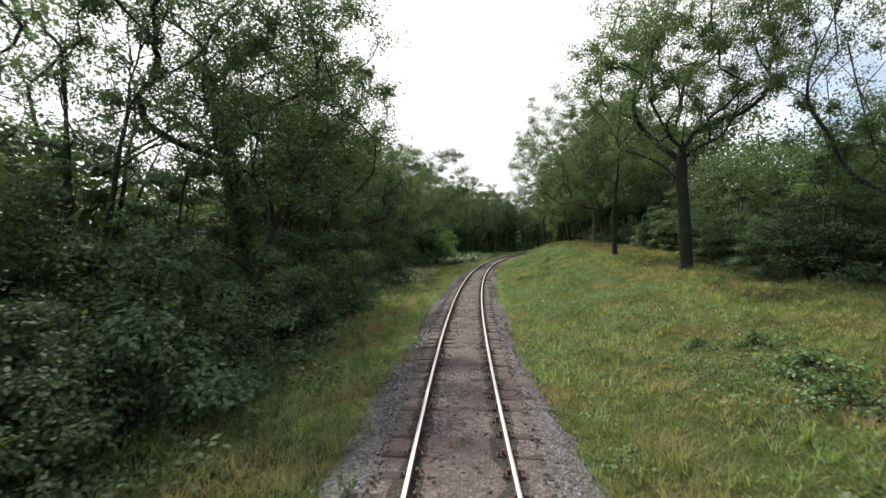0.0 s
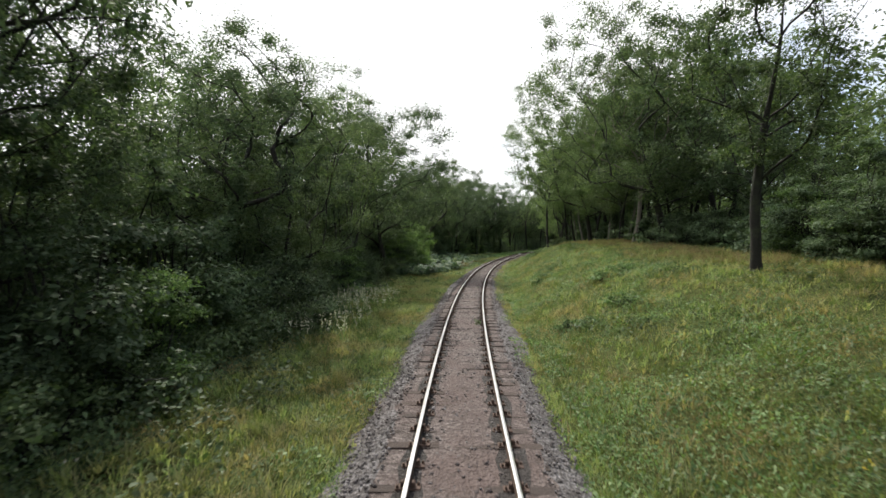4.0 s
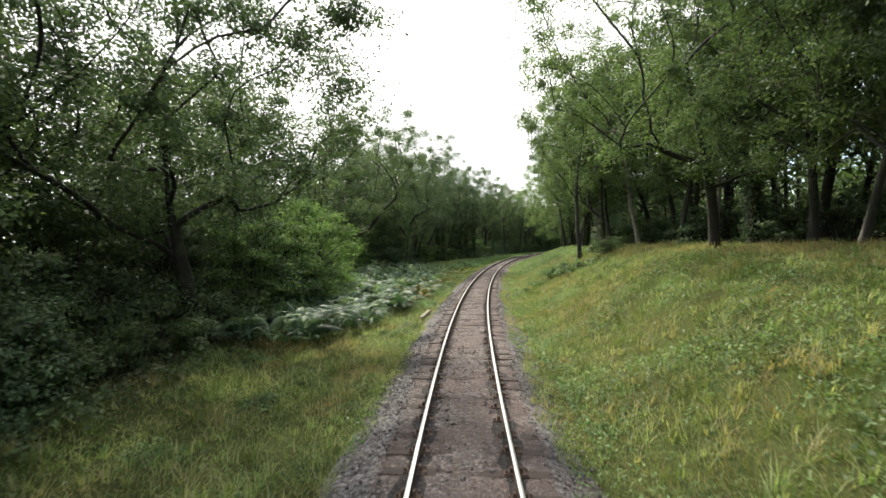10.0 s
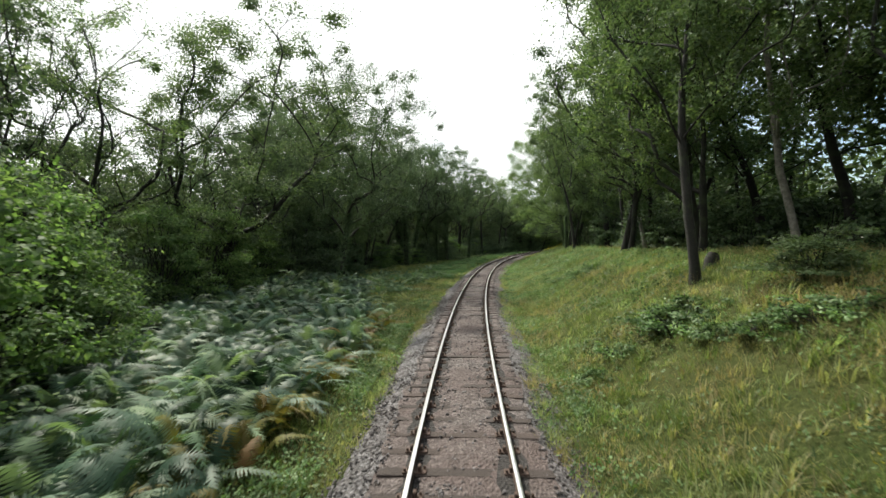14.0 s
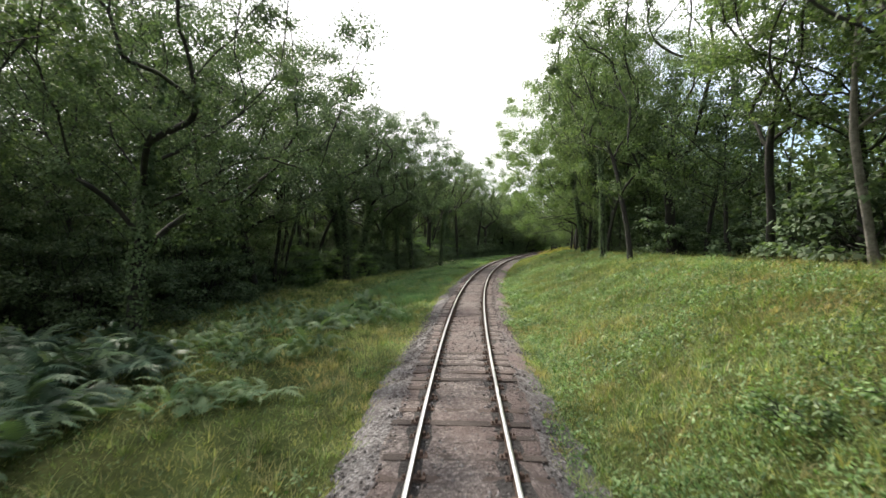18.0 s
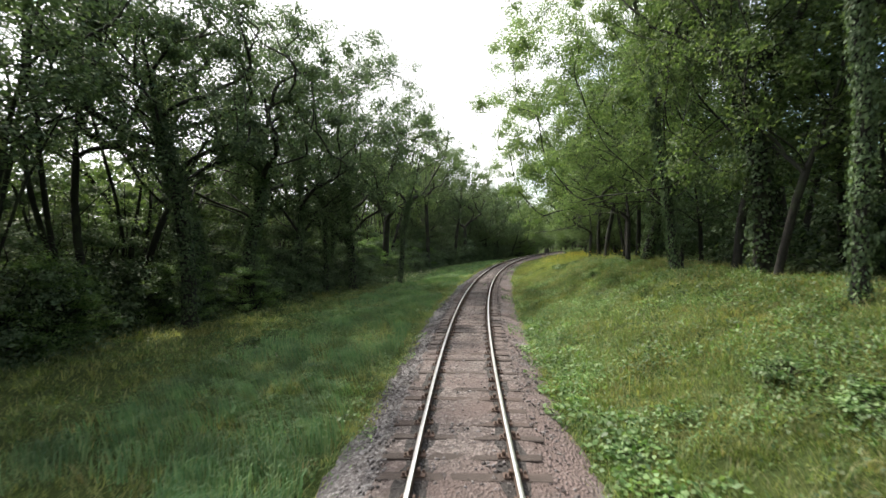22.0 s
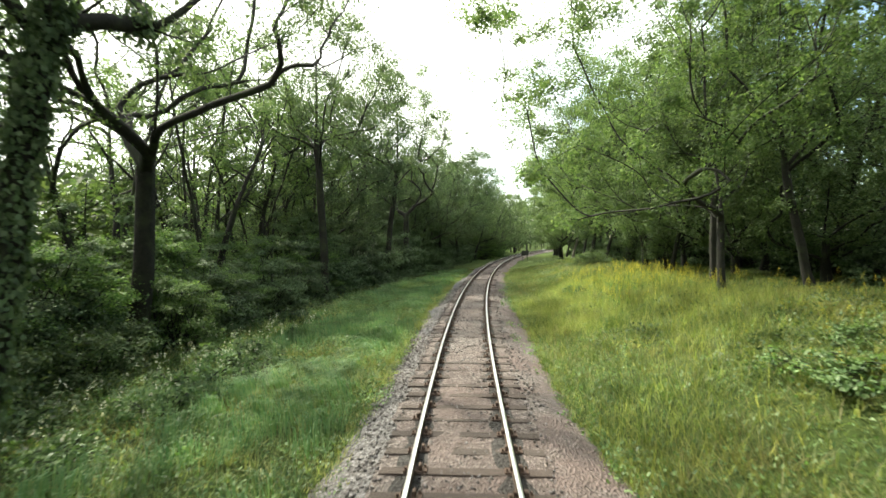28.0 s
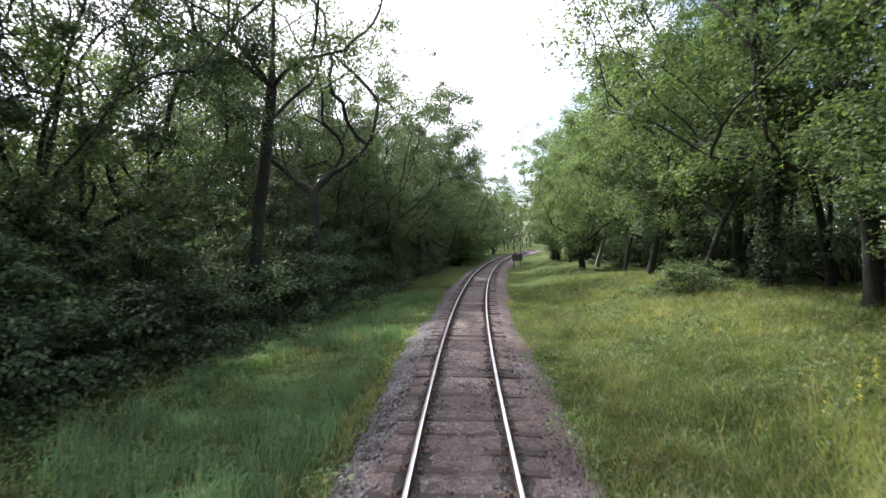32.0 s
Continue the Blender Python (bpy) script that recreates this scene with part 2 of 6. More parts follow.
def ballast_material(name, loose=False, dirt=0.6, tone=1.0, tint=(0.8, 0.765, 0.8)):
    m, n, l, b = material(name, 0.88)
    if loose:
        g = n.new("ShaderNodeNewGeometry")
        v = g.outputs["Random Per Island"]
    else:
        c = n.new("ShaderNodeTexCoord")
        t = n.new("ShaderNodeTexVoronoi")
        t.inputs["Scale"].default_value = 19.0
        l.new(c.outputs["Object"], t.inputs["Vector"])
        s = n.new("ShaderNodeSeparateColor")
        l.new(t.outputs["Color"], s.inputs["Color"])
        v = s.outputs["Red"]
    col = ramp(n, l, v, [(0.0, (0.06, 0.054, 0.052)), (0.35, (0.115, 0.105, 0.1)), (0.7, (0.18, 0.167, 0.16)), (1.0, (0.3, 0.285, 0.275))])
    wide, mid = noise_value(n, l, 0.45, 4.0), noise_value(n, l, 2.6, 5.0, 0.7)
    f = n.new("ShaderNodeMapRange")
    f.inputs["From Min"].default_value, f.inputs["From Max"].default_value, f.inputs["To Max"].default_value = 0.6 - 0.3 * dirt, 0.75 - 0.2 * dirt, min(1.0, dirt)
    l.new(wide, f.inputs["Value"])
    col = blend(n, l, col, (0.125, 0.095, 0.087), f.outputs["Result"])
    h = n.new("ShaderNodeMapRange")
    h.inputs["From Min"].default_value, h.inputs["From Max"].default_value, h.inputs["To Max"].default_value = 0.52, 0.7, 0.7
    l.new(mid, h.inputs["Value"])
    col = blend(n, l, col, (0.055, 0.044, 0.038), h.outputs["Result"])
    l.new(blend(n, l, col, tuple(tone * c for c in tint), 1.0, "MULTIPLY"), b.inputs["Base Color"])
    if not loose:
        bumped(n, l, b, t.outputs["Distance"], 1.0, 0.05)
    return m


def sleeper_material():
    m, n, l, b = material("sleeper_timber", 0.9)
    c = n.new("ShaderNodeTexCoord")
    mp = n.new("ShaderNodeMapping")
    mp.inputs["Scale"].default_value = (1.2, 16.0, 16.0)
    l.new(c.outputs["Object"], mp.inputs["Vector"])
    t = n.new("ShaderNodeTexNoise")
    t.inputs["Scale"].default_value, t.inputs["Detail"].default_value, t.inputs["Roughness"].default_value = 2.5, 7.0, 0.7
    l.new(mp.outputs["Vector"], t.inputs["Vector"])
    grain = ramp(n, l, t.outputs["Fac"], [(0.3, (0.02, 0.015, 0.014)), (0.55, (0.05, 0.039, 0.036)), (0.75, (0.09, 0.073, 0.068))])
    info = n.new("ShaderNodeObjectInfo")
    tone = ramp(n, l, info.outputs["Random"], [(0.0, (0.75, 0.68, 0.66)), (0.5, (1.0, 0.95, 0.92)), (1.0, (1.3, 1.15, 1.08))])
    l.new(blend(n, l, grain, tone, 1.0, "MULTIPLY"), b.inputs["Base Color"])
    bumped(n, l, b, t.outputs["Fac"], 0.8, 0.02)
    return m


def iron(name, a, b_, rough, metal):
    m, n, l, b = material(name, rough, metal)
    v = noise_value(n, l, 14.0, 6.0, 0.7)
    l.new(ramp(n, l, v, [(0.3, a), (0.7, b_)]), b.inputs["Base Color"])
    bumped(n, l, b, v, 0.25, 0.01)
    return m


# oil stain along the rails, with the rails' shadow painted into its dark tone
BALLAST_OIL_SHADE = ballast_material("ballast_oil_shade", False, 0.5, 0.24)
BALLAST_EARTH = ballast_material("ballast_earth", False, 1.0, 1.2)
BALLAST_DIRTY = ballast_material("ballast_dirty", False, 0.75, 0.95, (0.8, 0.72, 0.73))
GROUND, BALLAST, STONE, SLEEPER = ground_material(), ballast_material("ballast_bed", dirt=0.45, tone=0.95, tint=(0.76, 0.77, 0.84)), ballast_material("ballast_stone", True, 0.45, 1.0, (0.78, 0.775, 0.83)), sleeper_material()
RUST = iron("rail_rust", (0.045, 0.028, 0.022), (0.11, 0.07, 0.055), 0.8, 0.2)
STEEL = iron("rail_polished", (0.62, 0.6, 0.6), (0.82, 0.8, 0.8), 0.3, 1.0)
BOARD = iron("board_weathered", (0.02, 0.022, 0.02), (0.05, 0.05, 0.045), 0.8, 0.0)
TIMBER = bark("timber_grey", (0.12, 0.1, 0.08), (0.29, 0.25, 0.2), 0.2)

# ---- the lie of the land: heights across the line (columns: d) at places along it (rows: s) ----
LAND_D = [-60, -30, -16, -10, -7, -5, -3.5, -2.6, 2.6, 3.5, 5, 7, 9, 13, 20, 40, 60]
LAND = [
    (15, [-2, -1.7, -1.6, -1.45, -1.2, -0.95, -0.6, -0.45, -0.45, -0.4, -0.25, 0.05, 0.35, 0.9, 1.3, 1.9, 1.9]),
    (33, [-2, -1.7, -1.6, -1.4, -1.15, -0.85, -0.55, -0.45, -0.45, -0.35, 0.0, 0.4, 0.75, 1.25, 1.6, 2.1, 2.1]),
    (50, [-1.8, -1.5, -1.3, -1.1, -0.9, -0.7, -0.5, -0.45, -0.45, -0.25, 0.5, 1.35, 1.8, 2.2, 2.5, 2.9, 2.9]),
    (75, [-1.5, -1.2, -0.95, -0.8, -0.7, -0.6, -0.5, -0.45, -0.45, -0.25, 0.6, 1.7, 2.5, 2.95, 3.15, 3.3, 3.3]),
    (95, [-1.4, -1.1, -0.8, -0.7, -0.6, -0.55, -0.5, -0.45, -0.45, -0.25, 0.6, 1.7, 2.5, 2.95, 3.15, 3.3, 3.3]),
    (118, [-1.2, -1, -0.65, -0.6, -0.55, -0.5, -0.48, -0.45, -0.45, -0.25, 0.4, 1.4, 2.2, 2.6, 2.8, 3, 3]),
    (150, [-1.2, -1, -0.7, -0.65, -0.6, -0.52, -0.48, -0.45, -0.45, -0.25, 0.3, 1.2, 1.9, 2.1, 2.3, 2.5, 2.5]),
    (172, [-1.2, -1, -0.8, -0.7, -0.62, -0.55, -0.48, -0.45, -0.45, -0.25, 0.3, 1.0, 1.6, 1.9, 2.1, 2.3, 2.3]),
    (190, [-1.5, -1.3, -1.1, -0.95, -0.75, -0.65, -0.5, -0.45, -0.45, -0.3, 0.05, 0.55, 0.9, 1.1, 1.3, 1.6, 1.6]),
    (220, [-1.5, -1.3, -1.1, -0.95, -0.75, -0.65, -0.5, -0.45, -0.45, -0.3, 0.0, 0.4, 0.7, 0.9, 1.1, 1.3, 1.3]),
    (270, [-1, -0.9, -0.8, -0.7, -0.6, -0.55, -0.5, -0.45, -0.45, -0.3, -0.1, 0.1, 0.3, 0.5, 0.7, 0.9, 0.9]),
]
LAND_S = np.array([r[0] for r in LAND], float)
LAND_Z = np.array([r[1] for r in LAND], float)


def land(s, d):
    """Height of the ground at s along and d across; arrays allowed."""
    s, d = np.broadcast_arrays(np.asarray(s, float), np.asarray(d, float))
    i = np.clip(np.searchsorted(LAND_S, s) - 1, 0, len(LAND_S) - 2)
    u = np.clip((s - LAND_S[i]) / (LAND_S[i + 1] - LAND_S[i]), 0, 1)
    u = u * u * (3 - 2 * u)
    dd = np.array(LAND_D, float)
    j = np.clip(np.searchsorted(dd, d) - 1, 0, len(dd) - 2)
    v = np.clip((d - dd[j]) / (dd[j + 1] - dd[j]), 0, 1)
    z = (LAND_Z[i, j] * (1 - u) + LAND_Z[i + 1, j] * u) * (1 - v) + (LAND_Z[i, j + 1] * (1 - u) + LAND_Z[i + 1, j + 1] * u) * v
    bump = 0.07 * np.sin(0.9 * s + 0.7 * d) * np.sin(0.53 * s - 1.1 * d + 1) + 0.05 * np.sin(1.9 * s + 0.4 * d) * np.sin(1.3 * d - 0.6 * s)
    return z + bump * np.clip((np.abs(d) - 3.0) / 2.0, 0, 1)


# ---- mesh helpers ----
def quick_mesh(name, v, f, *mats, which=None, smooth=False):
    """A mesh from vertex rows v and faces f, all with the same number of corners."""
    v, f = np.asarray(v, np.float32), np.asarray(f, np.int32)
    me = bpy.data.meshes.new(name)
    me.vertices.add(len(v))
    me.vertices.foreach_set("co", v.ravel())
    me.loops.add(f.size)
    me.loops.foreach_set("vertex_index", f.ravel())
    me.polygons.add(len(f))
    me.polygons.foreach_set("loop_start", np.arange(len(f), dtype=np.int32) * f.shape[1])
    me.polygons.foreach_set("loop_total", np.full(len(f), f.shape[1], np.int32))
    for m in mats:
        me.materials.append(m)
    if which is not None:
        me.polygons.foreach_set("material_index", np.asarray(which, np.int32))
    if smooth:
        me.polygons.foreach_set("use_smooth", np.ones(len(f), bool))
    me.update(calc_edges=True)
    return me


def child(name, me, parent, label=""):
    ob = new(name, me)
    ob.parent = parent
    return tagged(ob, label) if label else ob


def on_ground(s, d, lift=0.0, turn=0.0, scale=(1, 1, 1)):
    """A pose standing on the ground at s, d; turn in degrees from the line's own direction."""
    x, y, h = on_line(s, d)
    return Matrix.LocRotScale((float(x), float(y), float(land(s, d)) + lift), Euler((0, 0, -float(h) + radians(turn))), scale)


def points_on(s, d, z=None):
    x, y, h = on_line(s, d)
    return np.stack([x, y, land(s, d) if z is None else z], -1)


def cover_on(s, d):
    """Where a plant stands: on the ground or, nearer the track, on the ballast's shoulder."""
    p = points_on(s, d)
    p[..., 2] = np.maximum(p[..., 2], np.interp(np.abs(d), [1.32, 1.7, 2.05, 2.5], [-0.22, -0.33, -0.47, -0.66]))
    return p


# ---- ground: one sheet, fine beside the line, out to the horizon ----
def make_ground():
    cols = np.concatenate([[-60, -48, -38, -30, -25, -21], np.arange(-18, -9, 1.0), np.arange(-9, 9.01, 0.5), np.arange(10, 18.1, 1.0), [21, 25, 30, 38, 48, 60]])
    rows = np.concatenate([np.arange(-70, 0, 5.0), np.arange(0, 280, 1.0), np.arange(280, 361, 5.0)])
    S, D = np.meshgrid(rows, cols, indexing="ij")
    v = points_on(S, D).reshape(-1, 3)
    nr, nc = S.shape
    i = np.arange(nr * nc).reshape(nr, nc)
    f = np.stack([i[:-1, :-1], i[:-1, 1:], i[1:, 1:], i[1:, :-1]], -1).reshape(-1, 4)
    loop = np.concatenate([i[0, :-1], i[:-1, -1], i[-1, :0:-1], i[:0:-1, 0]])
    mid = np.array([*on_line(140.0, 0.0)[:2]], float)
    faces, last = [f], loop
    edge = v[loop]
    for grow, drop in ((1.5, 0.0), (3.0, 0.0), (10.0, 1.0), (40.0, 6.0)):
        w = edge.copy()
        w[:, :2] = mid + (edge[:, :2] - mid) * grow
        w[:, 2] = edge[:, 2] * (1 / grow) + 1.0 - 1.0 / grow - drop
        n0 = len(v)
        v = np.concatenate([v, w])
        ring = np.arange(n0, n0 + len(w))
        faces.append(np.stack([last, ring, np.roll(ring, -1), np.roll(last, -1)], -1))
        last = ring
    ob = new("ground", quick_mesh("ground", v, np.concatenate(faces), GROUND, smooth=True))
    return tagged(ob, "green and brown meadow soil beside a railway line", "ground", kind="structure")


make_ground()


WIDE = ([118, 150, 166, 184, 200], [1.0, 1.3, 1.75, 1.4, 1.1])   # how much wider the right shoulder grows along the line


def drift(s, d):
    """How far loose stone lies over the sleepers: in long drifts, more at the start."""
    amount = np.clip(0.55 + 0.5 * np.sin(s * 0.21) + 0.35 * np.sin(s * 0.57 + 1) + np.interp(s, [60, 75], [0.5, -0.3]), 0, 1)
    a = np.abs(d)
    return amount * np.interp(a, [0, 0.5, 0.62, 0.9, 1.05, 1.3, 1.5], [0.022, 0.02, 0.0, 0.0, 0.016, 0.02, 0.0])


def make_ballast():
    rows = np.arange(-40, 330, 0.4)
    prof = [(-2.5, -0.66), (-2.05, -0.45), (-1.7, -0.31), (-1.32, -0.2), (-0.95, -0.186), (-0.56, -0.186), (-0.25, -0.178), (0.25, -0.178), (0.56, -0.186), (0.95, -0.186), (1.32, -0.2), (1.7, -0.31), (2.05, -0.45), (2.5, -0.66)]
    S, P = np.meshgrid(rows, np.arange(len(prof)), indexing="ij")
    rng = np.random.default_rng(3)
    D = np.array([p[0] for p in prof])[P] + rng.uniform(-0.1, 0.1, P.shape) + 0.14 * np.sin(S * 0.35 + P) * (np.abs(P - 6.5) > 4)
    D = np.where(D > 1.3, 1.3 + (D - 1.3) * np.interp(S, WIDE[0], WIDE[1]), D)
    Z = np.array([p[1] for p in prof])[P] + rng.uniform(-0.02, 0.02, P.shape)
    Z += drift(S, D)
    v = points_on(S, D, Z).reshape(-1, 3)
    i = np.arange(P.size).reshape(P.shape)
    f = np.stack([i[:-1, :-1], i[:-1, 1:], i[1:, 1:], i[1:, :-1]], -1).reshape(-1, 4)
    which = np.tile([0, 0, 0, 1, 2, 1, 1, 1, 2, 1, 0, 0, 0], (len(rows) - 1, 1))
    which[rows[:-1] > 118, 10:13] = 3                # trodden earth along the right shoulder
    tagged(new("ballast_bed", quick_mesh("ballast_bed", v, f, BALLAST, BALLAST_DIRTY, BALLAST_OIL_SHADE, BALLAST_EARTH, which=which.ravel(), smooth=True)), "grey and brown crushed stone bed under a railway track", "ballast", kind="structure")


make_ballast()


# ---- the track: two rails on timber sleepers ----
track = tagged(new("railway_track"), "single railway track on worn timber sleepers in ballast", "railway track", kind="structure")


def make_rail(side):
    prof = [(-0.036, -0.004), (-0.028, 0.0), (0.028, 0.0), (0.036, -0.004), (0.036, -0.036), (0.011, -0.05), (0.011, -0.112), (0.036, -0.122), (0.036, -0.148), (-0.036, -0.148), (-0.036, -0.122), (-0.011, -0.112), (-0.011, -0.05), (-0.036, -0.036)]
    rows = np.arange(-40, 330, 1.0)
    S, P = np.meshgrid(rows, np.arange(len(prof)), indexing="ij")
    pr = np.array(prof)
    v = points_on(S, side * 0.7525 + pr[P, 0], pr[P, 1]).reshape(-1, 3)
    i = np.arange(P.size).reshape(P.shape)
    j = np.roll(i, -1, axis=1)
    f = np.stack([i[:-1], j[:-1], j[1:], i[1:]], -1).reshape(-1, 4)
    which = np.tile([0 if k < 3 else 1 for k in range(len(prof))], len(rows) - 1)
    child("rail", quick_mesh("rail", v, f, STEEL, RUST, which=which), track, "steel rail with bright worn top and rusty sides")


make_rail(-1), make_rail(1)


def box(bm, cx, cy, cz, sx, sy, sz, bevel=0.0):
    got = bmesh.ops.create_cube(bm, size=1.0, matrix=Matrix.Translation((cx, cy, cz)) @ Matrix.Diagonal((sx, sy, sz, 1)))
    if bevel:
        edges = list({e for v in got["verts"] for e in v.link_edges})
        bmesh.ops.bevel(bm, geom=edges, offset=bevel, segments=1, affect="EDGES")


def from_bm(name, bm, *mats):
    me = bpy.data.meshes.new(name)
    bm.to_mesh(me)
    bm.free()
    for m in mats:
        me.materials.append(m)
    return me


def sleeper_mesh(seed):
    rng = random.Random(seed)
    bm = bmesh.new()
    box(bm, 0, 0, -0.065, 2.6, 0.25, 0.13, 0.012)
    for v in bm.verts:
        v.co += Vector((rng.uniform(-0.03, 0.03), rng.uniform(-0.012, 0.012), rng.uniform(-0.008, 0.008)))
    return from_bm("sleeper", bm, SLEEPER)


def chair_mesh():
    bm = bmesh.new()
    box(bm, 0, 0, 0.012, 0.36, 0.17, 0.03, 0.008)
    for sd in (-1, 1):
        box(bm, sd * 0.075, 0, 0.06, 0.055, 0.1, 0.09, 0.012)
        bmesh.ops.create_cone(bm, cap_ends=True, segments=6, radius1=0.022, radius2=0.018, depth=0.05, matrix=Matrix.Translation((sd * 0.145, 0.045 * sd, 0.045)))
    box(bm, 0.055, 0, 0.085, 0.05, 0.075, 0.06, 0.01)
    return from_bm("chair", bm, RUST)


CHAIR = chair_mesh()
SLEEPERS = [sleeper_mesh(i) for i in range(6)]
SPACING = 0.745


def lay_sleepers():
    rng = random.Random(5)
    rest_v, rest_f = [], []
    for i in range(400):
        s = 3.0 + i * SPACING + rng.uniform(-0.04, 0.04)
        x, y, h = on_line(s, rng.uniform(-0.05, 0.05))
        m = Matrix.LocRotScale((float(x), float(y), -0.173 + rng.uniform(-0.012, 0.01)), Euler((0, 0, -float(h) + rng.uniform(-0.02, 0.02))), (1, rng.uniform(0.92, 1.08), 1))
        me = SLEEPERS[rng.randrange(6)]
        if i < 300:
            ob = child("sleeper", me, track)
            ob.matrix_basis = m
            for sd in (-1, 1):
                c = child("chair", CHAIR, ob)
                c.matrix_basis = pose(sd * 0.7525, 0, 0.003, 0, 0, 0 if sd > 0 else 180)
        else:
            co = np.array([m @ v.co for v in me.vertices])
            n0 = sum(len(a) for a in rest_v)
            rest_v.append(co)
            me.calc_loop_triangles()
            rest_f.append(np.array([[n0 + k for k in t.vertices] for t in me.loop_triangles]))
    child("far_sleepers", quick_mesh("far_sleepers", np.concatenate(rest_v), np.concatenate(rest_f), SLEEPER), track)["kind"] = "stuff"


lay_sleepers()


def scatter_stones():
    """Loose stones of the ballast: rough eight-sided lumps."""
    rng = np.random.default_rng(11)
    n = 40000
    s = 2.5 + 205 * rng.random(n) ** 1.0
    kind = rng.random(n)
    d = np.where(kind < 0.5, rng.uniform(-2.2, -1.2, n), np.where(kind < 0.78, rng.uniform(1.2, 2.15, n), rng.uniform(-0.68, 0.68, n)))
    z = np.interp(np.abs(d), [0, 1.3, 1.7, 2.05, 2.5], [-0.188, -0.19, -0.3, -0.44, -0.6])
    z = z + drift(s, d)
    size = rng.uniform(0.016, 0.042, n)
    unit = np.array([[1, 0, 0], [-1, 0, 0], [0, 1, 0], [0, -1, 0], [0, 0, 1], [0, 0, -1]], float)
    v = unit[None] * (size[:, None, None] * rng.uniform(0.65, 1.35, (n, 6, 1)))
    v += rng.uniform(-0.35, 0.35, (n, 6, 3)) * size[:, None, None]
    a = rng.uniform(0, 6.28, n)
    c, q = np.cos(a), np.sin(a)
    vx, vy = v[..., 0] * c[:, None] - v[..., 1] * q[:, None], v[..., 0] * q[:, None] + v[..., 1] * c[:, None]
    v = np.stack([vx, vy, v[..., 2] * 0.75], -1) + points_on(s, d, z + size * 0.3)[:, None, :]
    tri = np.array([[0, 2, 4], [2, 1, 4], [1, 3, 4], [3, 0, 4], [2, 0, 5], [1, 2, 5], [3, 1, 5], [0, 3, 5]])
    f = (np.arange(n)[:, None, None] * 6 + tri[None]).reshape(-1, 3)
    tagged(new("ballast_stones", quick_mesh("ballast_stones", v.reshape(-1, 3), f, STONE)), "loose angular grey ballast stones along a railway track", "ballast stones", kind="stuff")


scatter_stones()


# ---- trees and shrubs ----
class Wood:
    """Gathers tapered, bent limbs as quads."""

    def __init__(self):
        self.v, self.f, self.n = [], [], 0

    def limb(self, pts, radii, sides=6):
        pts = np.asarray(pts, float)
        t = np.gradient(pts, axis=0)
        t /= np.linalg.norm(t, axis=1)[:, None] + 1e-9
        ref = np.where(np.abs(t[:, 2:3]) > 0.9, np.array([[1.0, 0, 0]]), np.array([[0, 0, 1.0]]))
        u = np.cross(t, ref)
        u /= np.linalg.norm(u, axis=1)[:, None] + 1e-9
        w = np.cross(t, u)
        a = np.arange(sides) * 2 * math.pi / sides
        ring = u[:, None] * np.cos(a)[None, :, None] + w[:, None] * np.sin(a)[None, :, None]
        self.v.append((pts[:, None] + ring * np.asarray(radii)[:, None, None]).reshape(-1, 3))
        i = self.n + np.arange(len(pts) * sides).reshape(len(pts), sides)
        j = np.roll(i, -1, axis=1)
        self.f.append(np.stack([i[:-1], j[:-1], j[1:], i[1:]], -1).reshape(-1, 4))
        self.n += len(pts) * sides

    def mesh(self, name, mat):
        return quick_mesh(name, np.concatenate(self.v), np.concatenate(self.f), mat, smooth=True)


def leaves_mesh(name, centres, size, rng, mat, flat=0.45, slim=0.62, facing=None, corners=4):
    """One small pointed leaf at each centre, of three or four corners; facing: the way each leaf's upper side looks."""
    n = len(centres)
    if facing is None:
        out = rng.normal(size=(n, 3))
        out[:, 2] *= 0.55
        out /= np.linalg.norm(out, axis=1)[:, None]
        up = rng.normal(size=(n, 3)) * (1 - flat) + np.array([0, 0, 1.0]) * flat * 1.6
    else:
        up = facing / (np.linalg.norm(facing, axis=1)[:, None] + 1e-9)
        out = rng.normal(size=(n, 3)) + np.array([0, 0, -0.25])
        out -= up * (out * up).sum(1)[:, None]
        out /= np.linalg.norm(out, axis=1)[:, None] + 1e-9
    side = np.cross(out, up)
    side /= np.linalg.norm(side, axis=1)[:, None] + 1e-9
    ln = size * rng.uniform(0.65, 1.35, n)[:, None]
    if corners == 3:
        v = np.stack([centres - out * ln * 0.42 + side * ln * slim * 0.5, centres + out * ln * 0.6, centres - out * ln * 0.42 - side * ln * slim * 0.5], 1)
        return quick_mesh(name, v.reshape(-1, 3), np.arange(3 * n).reshape(n, 3), mat)
    v = np.stack([centres - out * ln * 0.5, centres + side * ln * slim * 0.5 - out * ln * 0.05, centres + out * ln * 0.55, centres - side * ln * slim * 0.5 - out * ln * 0.05], 1)
    v[:, 2, 2] -= 0.12 * ln[:, 0]
    return quick_mesh(name, v.reshape(-1, 3), np.arange(4 * n).reshape(n, 4), mat)


def bent(a, direction, length, rng, steps=6, rise=0.15, wander=0.15):
    """A wandering line from a, that turns upward by rise."""
    p, d, out = np.array(a, float), np.array(direction, float), [np.array(a, float)]
    for _ in range(steps):
        d = d + rng.normal(size=3) * wander + np.array([0, 0, rise / steps * 3])
        d /= np.linalg.norm(d)
        p = p + d * length / steps
        out.append(p)
    return np.array(out)


